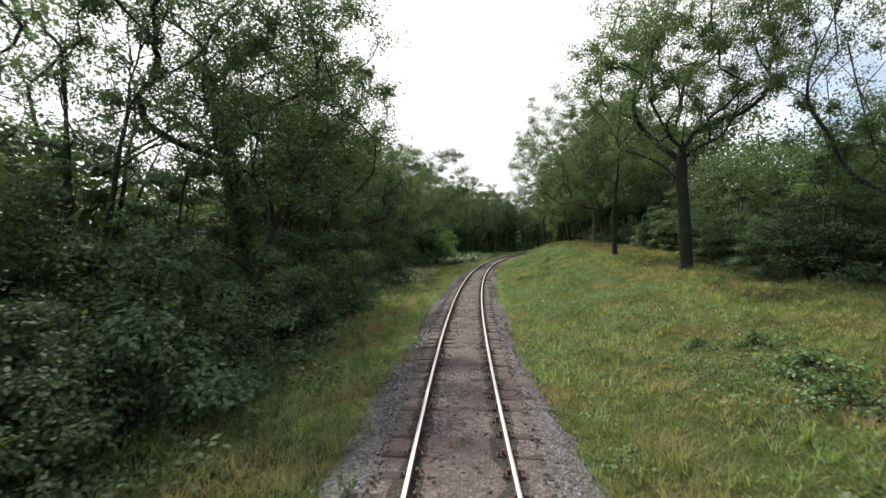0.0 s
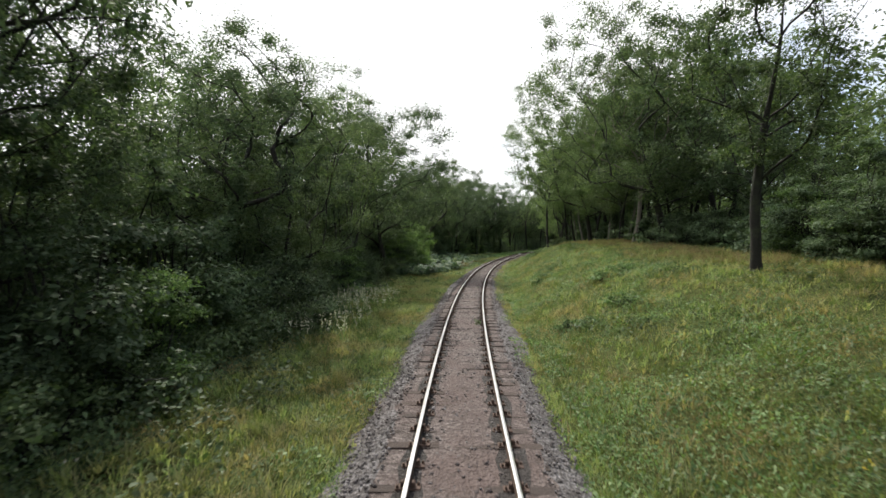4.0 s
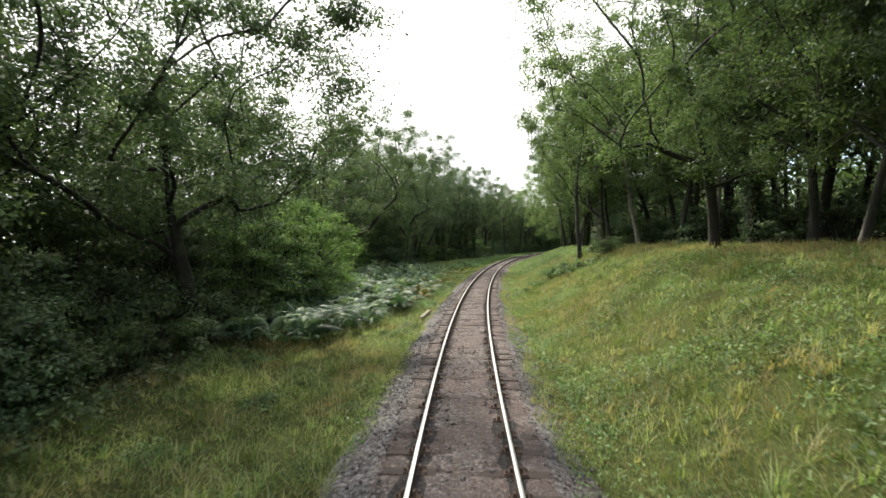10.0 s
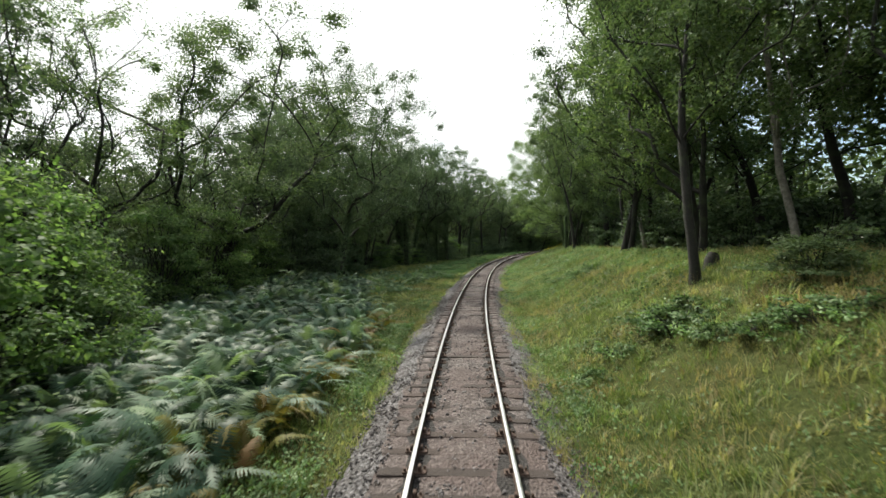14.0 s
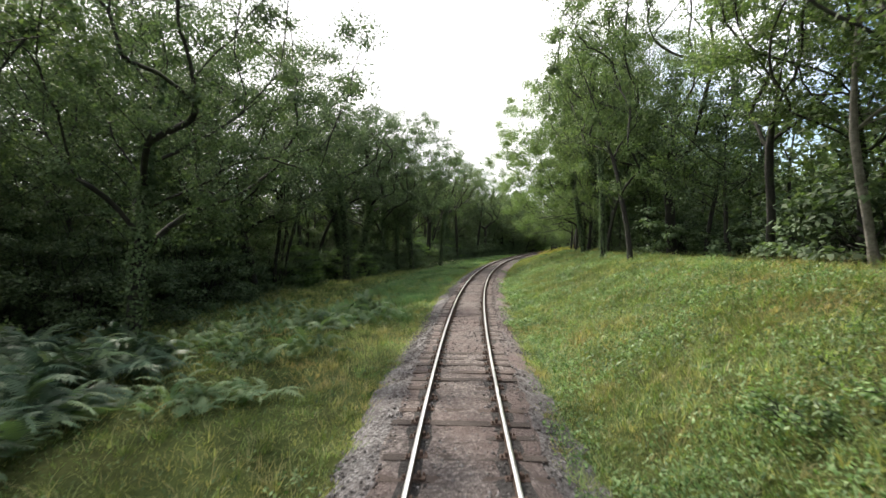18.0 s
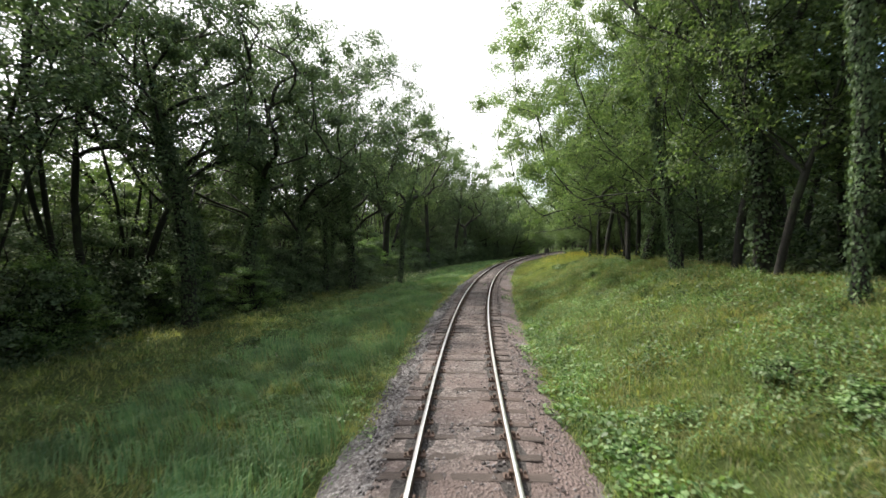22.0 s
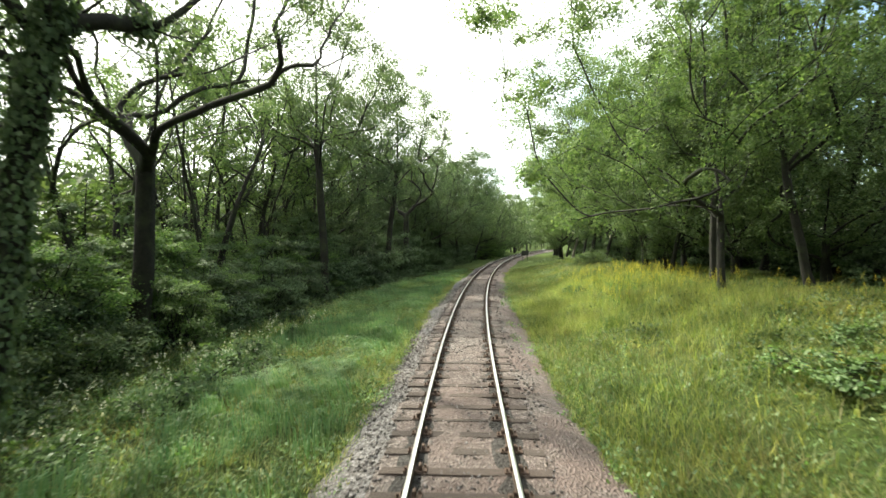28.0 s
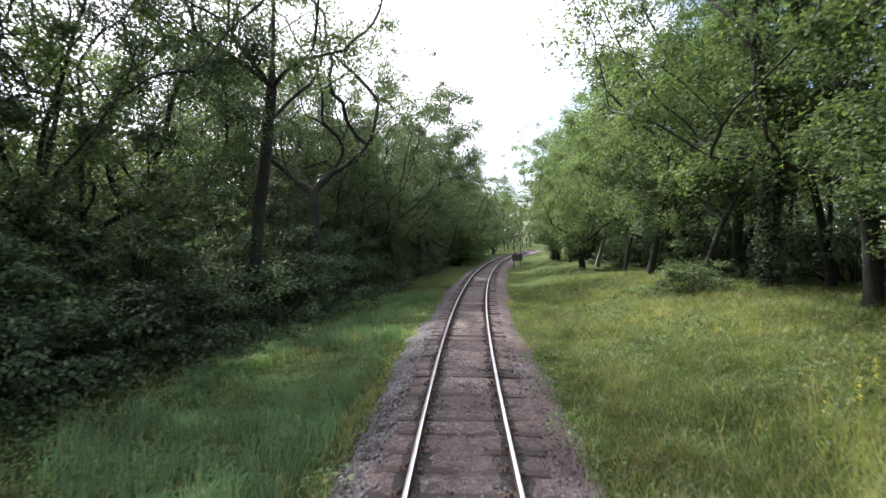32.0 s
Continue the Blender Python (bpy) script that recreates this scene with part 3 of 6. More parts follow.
def sprays(wood, ends, ways, size, per, rng, bare=0.0, uneven=0.6, deep=0.85):
    """Twigs and leaves at the end of each branch: flattened tufts, leaf sides turned outward and up."""
    pts, facing = [], []
    for c, way in zip(ends, ways):
        r = size * rng.uniform(0.6, 1.45)
        dry = rng.random() < bare
        for _ in range(5):
            v = rng.normal(size=3) + way * 0.8
            v /= np.linalg.norm(v)
            q = c + v * np.array([1, 1, 0.6]) * r * rng.uniform(0.7, 1.1)
            m = (c + q) / 2 + rng.normal(size=3) * r * 0.1
            wood.limb([c, m, q], (0.012, 0.009, 0.004), 3)
        if dry:
            continue
        n = int(per * (1 - uneven + uneven * rng.gamma(2.0) / 2.0))
        v = rng.normal(size=(n, 3))
        v /= np.linalg.norm(v, axis=1)[:, None]
        lump = 1 + 0.35 * np.sin(v @ rng.normal(size=3) * 4 + rng.uniform(0, 6)) + 0.2 * np.sin(v @ rng.normal(size=3) * 8)
        o = v * (rng.random(n) ** 0.42 * lump * np.where(rng.random(n) < 0.25, rng.uniform(1.0, 1.8, n), 1.0))[:, None] * np.array([r, r, deep * r])
        o[:, 2] = np.where(o[:, 2] < 0, o[:, 2] * 0.75, o[:, 2])
        pts.append(c + o + way * 0.3 * r)
        facing.append(v * 0.75 * np.array([1, 1, deep]) + np.array([0, 0, 1.2 - 0.75 * deep]) + rng.normal(size=(n, 3)) * 0.42)
    return np.concatenate(pts), np.concatenate(facing)


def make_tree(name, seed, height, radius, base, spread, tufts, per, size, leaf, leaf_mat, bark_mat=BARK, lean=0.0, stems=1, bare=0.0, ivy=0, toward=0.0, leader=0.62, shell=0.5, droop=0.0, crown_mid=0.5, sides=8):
    """A tree as an empty at its foot: trunk with branches that reach every leaf tuft of an uneven crown, and ivy where it has some.
    base: share of the height where the crown begins; leader: how far up the main stem runs; toward: crown drawn to +x."""
    rng = np.random.default_rng(seed)
    P, parent, chains = [], [], []
    for st in range(stems):
        az = rng.uniform(0, 6.28)
        tilt = lean if stems == 1 else rng.uniform(0.1, 0.3)
        foot = np.array([0, 0, -0.25]) + (stems > 1) * np.array([math.cos(az), math.sin(az), 0]) * radius * 0.9
        tr = bent(foot, (math.cos(az) * tilt, math.sin(az) * tilt, 1.0), height * leader * (1 if stems == 1 else rng.uniform(0.8, 1.1)), rng, 14, 0.1, 0.06)
        chain = []
        for q in tr:
            parent.append(chain[-1] if chain else -1)
            chain.append(len(P))
            P.append(q)
        chains.append(chain)
    trunk_nodes = len(P)
    lobes = [(rng.normal(size=3) * 1.6, rng.uniform(0, 6.28)) for _ in range(4)]
    z0, z1 = height * base, height
    top = np.array([c[-1] for c in [[P[i] for i in ch] for ch in chains]]).mean(0)
    ends = []
    while len(ends) < tufts:
        best, far = None, -1
        for _ in range(2):
            v = rng.normal(size=3)
            v /= np.linalg.norm(v)
            lump = 1 + 0.2 * sum(math.sin(float(v @ w) + o) for w, o in lobes) / 2
            v = v * rng.random() ** (1 / (2.4 + 3 * shell)) * lump
            h = min(1.0, max(0.0, crown_mid + 0.5 * v[2] * (1.0 if v[2] > 0 else 2 * crown_mid)))
            q = np.array([v[0] * spread * (1 + toward * v[0]) + top[0] * h + toward * spread * 0.35, v[1] * spread + top[1] * h, z0 + (z1 - z0) * h])
            gap = min([float(np.linalg.norm((q - e) * (1, 1, 1.4))) for e in ends], default=9.0)
            if gap > far:
                best, far = q, gap
        ends.append(best)
    hub = np.array([top[0] * 0.5, top[1] * 0.5, z0 + 0.1 * height])
    ends.sort(key=lambda q: float(np.linalg.norm(q - hub)))
    ways = []
    low = [i for i in range(trunk_nodes) if P[i][2] < z0 * 0.72]
    for q in ends:
        A, back = np.array(P), np.array(parent)
        dv = q - A
        dist = np.linalg.norm(dv, axis=1)
        flat = np.hypot(dv[:, 0], dv[:, 1])
        cost = dist + 1.3 * np.maximum(0, 0.62 * flat - dv[:, 2]) + rng.uniform(0, 0.25, len(A))
        turn = np.where(back >= 0, ((A - A[back]) * dv).sum(1) / (np.linalg.norm(A - A[back], axis=1) * dist + 1e-6), 0.5)
        cost += 0.7 * dist * (1 - turn) * (np.arange(len(A)) >= trunk_nodes)
        cost[low] += 50
        i = int(np.argmin(cost))
        j = parent[i]
        along = (P[i] - P[j]) / (np.linalg.norm(P[i] - P[j]) + 1e-9) if j >= 0 else np.array([0, 0, 1.0])
        if i < trunk_nodes:                          # leaves the stem at an angle
            along = along * 0.75 + np.array([dv[i][0], dv[i][1], 0.0]) / (flat[i] + 0.3) * 0.5
        n = max(3, int(dist[i] / 0.55) + 1)
        ctrl = P[i] + along * dist[i] * 0.27
        chain = [i]
        kink = rng.normal(size=(2, 3)) * 0.025 * dist[i]
        for k in range(1, n + 1):
            u = k / n
            p = P[i] * (1 - u) ** 2 + ctrl * 2 * u * (1 - u) + q * u * u
            p = p + kink[0] * math.sin(math.pi * u) + kink[1] * math.sin(2 * math.pi * u) + np.array([0, 0, -droop * u * u * dist[i]])
            parent.append(chain[-1])
            chain.append(len(P))
            P.append(p)
        chains.append(chain)
        w = P[-1] - P[-2]
        ways.append(w / (np.linalg.norm(w) + 1e-9))
    A = np.array(P)
    load = np.zeros(len(P))
    for chain in chains:
        load[chain[-1]] += 1
    for i in range(len(P) - 1, -1, -1):
        if parent[i] >= 0:
            load[parent[i]] += load[i]
    share = max(load[c[0]] for c in chains[:stems])
    thick = np.maximum(0.011, radius * (0.62 if stems > 1 else 1) * (load / share) ** 0.6)
    wood = Wood()
    for k, chain in enumerate(chains):
        r = thick[chain].copy()
        if k < stems:
            u = np.linspace(0, 1, len(chain))
            r = r * (1.06 - 0.25 * u) * (1 + 0.45 * np.exp(-u * 30))
        else:
            r[0] = min(r[0], r[1] * 1.25)
        wood.limb(A[chain], r, sides if k < stems else 6 if r[1] > 0.07 else 4 if r[1] > 0.025 else 3)
    tips = A[[c[-1] for c in chains[stems:]]]
    pts, facing = sprays(wood, tips, ways, size, per, rng, bare)
    ob = new(name)
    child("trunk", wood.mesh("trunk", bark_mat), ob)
    child("crown", leaves_mesh("crown", pts, leaf, rng, leaf_mat, slim=0.66, facing=facing, corners=3), ob)
    if ivy:
        c, face = [], []
        for q in range(ivy):
            ch = chains[q % stems] if q % 4 else chains[stems + int(rng.integers(0, 12))]
            x = rng.random() ** 0.8 * (len(ch) - 1) * (0.95 if q % 4 else 0.5)
            i, u = int(x), x - int(x)
            p = A[ch[i]] * (1 - u) + A[ch[min(i + 1, len(ch) - 1)]] * u
            g = rng.uniform(0, 6.283)
            o = np.array([math.cos(g), math.sin(g), 0.0])
            c.append(p + o * (thick[ch[i]] + abs(rng.normal(0.05, 0.13)) * (1.25 - x / len(ch))) + np.array([0, 0, rng.normal(0, 0.15)]))
            face.append(o + rng.normal(size=3) * 0.5 + np.array([0, 0, 0.3]))
        child("ivy", leaves_mesh("ivy", np.array(c), 0.12, rng, LEAF_DARK, slim=0.85, facing=np.array(face)), ob, "dark glossy ivy wrapped round the trunk")
    return ob


def make_shrub(name, seed, height, width, tufts, per, size, leaf, mat, droop=0.12):
    """A shrub: arching stems from the foot, each ending in a leafy tuft of an uneven dome that reaches the ground."""
    rng = np.random.default_rng(seed)
    wood, ends, ways = Wood(), [], []
    lobes = [(rng.normal(size=3) * 2.2, rng.uniform(0, 6.28)) for _ in range(3)]
    for i in range(tufts):
        v = rng.normal(size=3)
        v[2] = abs(v[2])
        v /= np.linalg.norm(v)
        lump = 1 + 0.22 * sum(math.sin(float(v @ w) + o) for w, o in lobes) / 1.7
        v = v * rng.random() ** 0.28 * lump
        q = np.array([v[0] * width * 0.5, v[1] * width * 0.5, max(0.12, v[2] * (height - size * 0.4))])
        foot = np.array([q[0] * 0.22 + rng.normal() * 0.1, q[1] * 0.22 + rng.normal() * 0.1, -0.15])
        ctrl = foot * 0.4 + q * 0.6
        ctrl[2] = max(q[2] * 0.85, 0.2) + 0.18 * height
        u = np.linspace(0, 1, 7)[:, None]
        st = foot * (1 - u) ** 2 + ctrl * 2 * u * (1 - u) + q * u * u
        st[1:-1] += rng.normal(size=(5, 3)) * 0.03 * height
        wood.limb(st, np.linspace(0.012 + 0.006 * height, 0.006, 7), 4)
        w = st[-1] - st[-3]
        ends.append(st[-1])
        ways.append(w / (np.linalg.norm(w) + 1e-9) + np.array([0, 0, -droop]))
    pts, facing = sprays(wood, ends, ways, size, per, rng, 0.0, 0.5, 0.5)
    pts[:, 2] = np.where(pts[:, 2] < 0.04, 0.04 + 0.12 * rng.random(len(pts)), pts[:, 2])
    ob = new(name)
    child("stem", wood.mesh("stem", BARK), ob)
    child("foliage", leaves_mesh("foliage", pts, leaf, rng, mat, slim=0.66, facing=facing), ob)
    return ob


# kind: (builder, label, category)
KINDS = {
    "oak": (lambda: make_tree("oak_tree", 1, 20.5, 0.4, 0.34, 6.7, 185, 426, 0.94, 0.131, LEAF_MID, leader=0.5, toward=0.1), "large spreading oak tree with full green crown", "tree"),
    "oak_b": (lambda: make_tree("oak_tree", 2, 18.5, 0.3, 0.22, 6.3, 117, 386, 0.89, 0.131, LEAF_MID, leader=0.45, lean=0.08, bare=0.05), "broad oak tree with crooked limbs and green leaves", "tree"),
    "oak_dark": (lambda: make_tree("oak_tree", 3, 19.5, 0.31, 0.2, 6.1, 121, 386, 0.89, 0.131, LEAF_DARK, leader=0.45, bare=0.05), "old oak tree with dark green crown at the wood's edge", "tree"),
    "oak_thin": (lambda: make_tree("oak_tree", 4, 19.5, 0.3, 0.3, 6.7, 107, 232, 0.80, 0.121, LEAF_LIGHT, leader=0.42, shell=0.8, bare=0.18), "oak tree with sinuous limbs and an open light green crown", "tree"),
    "edge": (lambda: make_tree("oak_tree", 31, 18.5, 0.24, 0.2, 6.5, 146, 386, 0.86, 0.126, LEAF_MID, leader=0.5, toward=0.2, bare=0.04), "oak tree with green crown leaning out over the line", "tree"),
    "edge_dark": (lambda: make_tree("oak_tree", 32, 17.0, 0.26, 0.15, 6.1, 156, 426, 1.01, 0.126, LEAF_DARK, leader=0.5, toward=0.2, bare=0.03), "dense dark green tree at the wood's edge", "tree"),
    "edge_light": (lambda: make_tree("oak_tree", 33, 20.0, 0.16, 0.2, 6.7, 156, 386, 0.86, 0.121, LEAF_LIGHT, leader=0.55, toward=0.2, lean=0.06), "tall tree with light green crown spreading over the line", "tree"),
    "over": (lambda: make_tree("oak_tree", 47, 20.0, 0.16, 0.17, 8.0, 205, 345, 0.95, 0.121, LEAF_LIGHT, leader=0.58, toward=0.1, lean=0.05, shell=0.25), "tall tree with light green crown arching far over the line", "tree"),
    "dome": (lambda: make_tree("ivy_clad_tree", 48, 17.5, 0.27, 0.24, 6.8, 195, 330, 0.95, 0.126, LEAF_DARK, ivy=5500, leader=0.6, bare=0.02, shell=0.4), "broad domed tree with dark ivy up its trunk and full crown", "tree"),
    "high": (lambda: make_tree("tall_oak", 46, 20.5, 0.25, 0.46, 5.6, 95, 325, 1.0, 0.126, LEAF_MID, leader=0.78, shell=0.6, bare=0.12), "tall oak with a long bare dark trunk and open crown", "tree"),
    "open_oak": (lambda: make_tree("old_oak", 42, 17.5, 0.34, 0.36, 7.6, 90, 219, 0.95, 0.118, LEAF_MID, leader=0.36, shell=0.8, bare=0.3), "old oak with thick spreading limbs and thin leaves", "tree"),
    "leaning": (lambda: make_tree("ivy_clad_tree", 43, 17.0, 0.27, 0.42, 6.0, 75, 169, 0.95, 0.126, LEAF_MID, ivy=6500, lean=0.14, leader=0.62, bare=0.2), "leaning tree with dark ivy up its trunk and thin crown", "tree"),
    "slim": (lambda: make_tree("young_tree", 5, 14.0, 0.2, 0.26, 3.2, 68, 345, 0.71, 0.121, LEAF_MID, leader=0.8), "slim young tree with narrow green crown", "tree"),
    "tall": (lambda: make_tree("woodland_tree", 6, 20.0, 0.17, 0.2, 4.1, 82, 304, 0.85, 0.141, LEAF_MID, leader=0.75, bare=0.05), "tall woodland tree with straight trunk and green crown", "tree"),
    "tall_b": (lambda: make_tree("woodland_tree", 7, 18.5, 0.17, 0.18, 4.0, 82, 304, 0.85, 0.141, LEAF_DARK, leader=0.7, lean=0.07, bare=0.06), "tall woodland tree with dark leafy crown", "tree"),
    "tall_c": (lambda: make_tree("woodland_tree", 8, 19.0, 0.16, 0.18, 3.9, 82, 304, 0.85, 0.141, LEAF_LIGHT, leader=0.75, lean=0.05), "tall woodland tree with bright green crown", "tree"),
    "wood_a": (lambda: make_tree("woodland_tree", 26, 20.0, 0.17, 0.26, 4.5, 87, 304, 0.80, 0.131, LEAF_LIGHT, leader=0.72, lean=0.06), "tall thin woodland tree with high light green crown", "tree"),
    "wood_b": (lambda: make_tree("woodland_tree", 27, 19.0, 0.18, 0.24, 4.7, 87, 304, 0.80, 0.131, LEAF_MID, leader=0.65, lean=0.1), "tall leaning woodland tree with dark bare trunk and green crown", "tree"),
    "beech": (lambda: make_tree("beech_tree", 28, 20.5, 0.17, 0.2, 6.9, 136, 365, 0.85, 0.121, LEAF_LIGHT, leader=0.65, lean=0.05), "beech tree with wide light green crown reaching over the line", "tree"),
    "birch": (lambda: make_tree("birch_tree", 9, 18.0, 0.13, 0.26, 2.8, 62, 244, 0.65, 0.121, LEAF_MID, BARK_PALE, lean=0.1, leader=0.85, droop=0.12), "slender birch tree with pale trunk and hanging twigs", "tree"),
    "ivy": (lambda: make_tree("ivy_clad_tree", 10, 17.5, 0.3, 0.36, 5.0, 87, 263, 0.80, 0.131, LEAF_DARK, ivy=6500, leader=0.6, bare=0.09), "tree with trunk wrapped in dark ivy", "tree"),
    "ivy_b": (lambda: make_tree("ivy_clad_tree", 11, 16.0, 0.3, 0.38, 4.5, 73, 244, 0.75, 0.131, LEAF_MID, ivy=5600, lean=0.12, leader=0.6, bare=0.12), "leaning tree with ivy-covered trunk", "tree"),
    "clump": (lambda: make_tree("multi_stemmed_tree", 12, 16.5, 0.24, 0.32, 4.1, 78, 222, 0.80, 0.136, LEAF_DARK, stems=4, leader=0.7, bare=0.18), "multi-stemmed tree with thin dark trunks and leafy crown", "tree"),
    "clump_b": (lambda: make_tree("multi_stemmed_tree", 13, 14.5, 0.22, 0.3, 4.1, 78, 150, 0.71, 0.126, LEAF_LIGHT, stems=5, leader=0.75, bare=0.30, shell=0.8), "multi-stemmed tree with many thin bare stems and few pale green leaves", "tree"),
    "round": (lambda: make_tree("field_maple", 14, 13.5, 0.26, 0.06, 4.7, 107, 345, 0.89, 0.141, LEAF_MID, leader=0.55), "rounded dense green tree leafy down to the ground", "tree"),
    "bare": (lambda: make_tree("half_dead_tree", 15, 17.0, 0.19, 0.3, 6.0, 78, 304, 0.80, 0.131, LEAF_MID, BARK_DEAD, bare=0.33, leader=0.5), "half-dead tree with bleached bare branches", "tree"),
    "far": (lambda: make_tree("woodland_tree", 16, 18.0, 0.2, 0.2, 4.7, 82, 132, 1.27, 0.24, LEAF_DARK, leader=0.7, sides=6), "woodland tree with dark green crown standing in the wood", "tree"),
    "far_b": (lambda: make_tree("woodland_tree", 17, 16.5, 0.2, 0.18, 4.5, 82, 132, 1.27, 0.24, LEAF_MID, leader=0.7, sides=6), "woodland tree with dense green crown deep in the wood", "tree"),
    "far_c": (lambda: make_tree("woodland_tree", 18, 17.0, 0.2, 0.28, 4.1, 75, 125, 1.22, 0.23, LEAF_LIGHT, leader=0.7, sides=6), "woodland tree with sunlit pale green crown", "tree"),
    "bush": (lambda: make_shrub("bush", 20, 3.0, 3.8, 46, 369, 0.51, 0.093, LEAF_DARK), "dense dark green bush at the edge of the verge", "bush"),
    "bush_b": (lambda: make_shrub("bush", 21, 2.3, 3.6, 40, 348, 0.46, 0.090, LEAF_MID), "dense green bush overhanging the grass verge", "bush"),
    "bush_c": (lambda: make_shrub("bush", 22, 4.4, 4.4, 60, 369, 0.60, 0.102, LEAF_DARK), "tall dark bush below the trees", "bush"),
    "hazel": (lambda: make_shrub("hazel_bush", 23, 5.0, 4.6, 62, 369, 0.57, 0.105, LEAF_HAZEL), "tall bright green hazel bush with arching stems", "bush"),
    "bramble": (lambda: make_shrub("bramble_bush", 24, 0.8, 2.4, 34, 72, 0.28, 0.103, LEAF_HERB, 0.3), "low bramble clump in the grass", "bramble"),
    "under": (lambda: make_shrub("undergrowth_bush", 25, 2.6, 4.4, 34, 112, 0.60, 0.192, LEAF_DARK), "leafy undergrowth bush in shade below trees", "bush"),
}
PROTO = {}


def plant(kind, s, d, scale=1.0, turn=None, label="", wide=None):
    """Sets one plant of a kind at s, d on the ground."""
    t = (s * 137.5 + d * 61.0) % 360 if turn is None else turn
    m = on_ground(s, d, -0.05, t, (scale * (wide or 1), scale * (wide or 1), scale))
    if KINDS[kind][2] == "tree":                      # no two lean alike
        a = s * 2.1 + d
        m = m @ Euler((0.06 * math.sin(a), 0.06 * math.cos(a * 1.3), 0)).to_matrix().to_4x4()
    if kind not in PROTO:
        build, text, cat = KINDS[kind]
        ob = tagged(build(), text, cat, group="bushes along the line" if cat in ("bush", "bramble") else "trees along the line")
        PROTO[kind] = ob
        ob.matrix_basis = m
    else:
        ob = copy_thing(PROTO[kind], Matrix.Identity(4))
        ob.matrix_basis = m
    if label:
        ob["label"] = label
    return ob


# ---- the wood on both sides: where it begins, across the line ----
LEFT_EDGE = ([-30, 5, 12, 30, 47, 58, 66, 80, 90, 100, 115, 130, 140, 150, 160, 175, 184, 194, 199, 205, 220, 250, 330],
             [-8, -7.6, -5.9, -6.8, -7.8, -9.2, -9.8, -9.4, -10.5, -14.5, -17, -18, -16.5, -14.8, -13, -10.4, -10.9, -11.6, -10.3, -9, -7.7, -6.5, -6.5])
RIGHT_EDGE = ([-30, 0, 22, 33, 50, 62, 75, 85, 95, 105, 115, 130, 145, 160, 175, 190, 205, 220, 240, 262, 330],
              [19, 19, 17, 16.5, 15.5, 15, 13.5, 12, 9.8, 9.5, 9, 8.8, 8.8, 9.5, 11.5, 13.0, 13.5, 10.5, 7.5, 6.5, 6.5])


def left_edge(s):
    return float(np.interp(s, *LEFT_EDGE))


def right_edge(s):
    return float(np.interp(s, *RIGHT_EDGE))


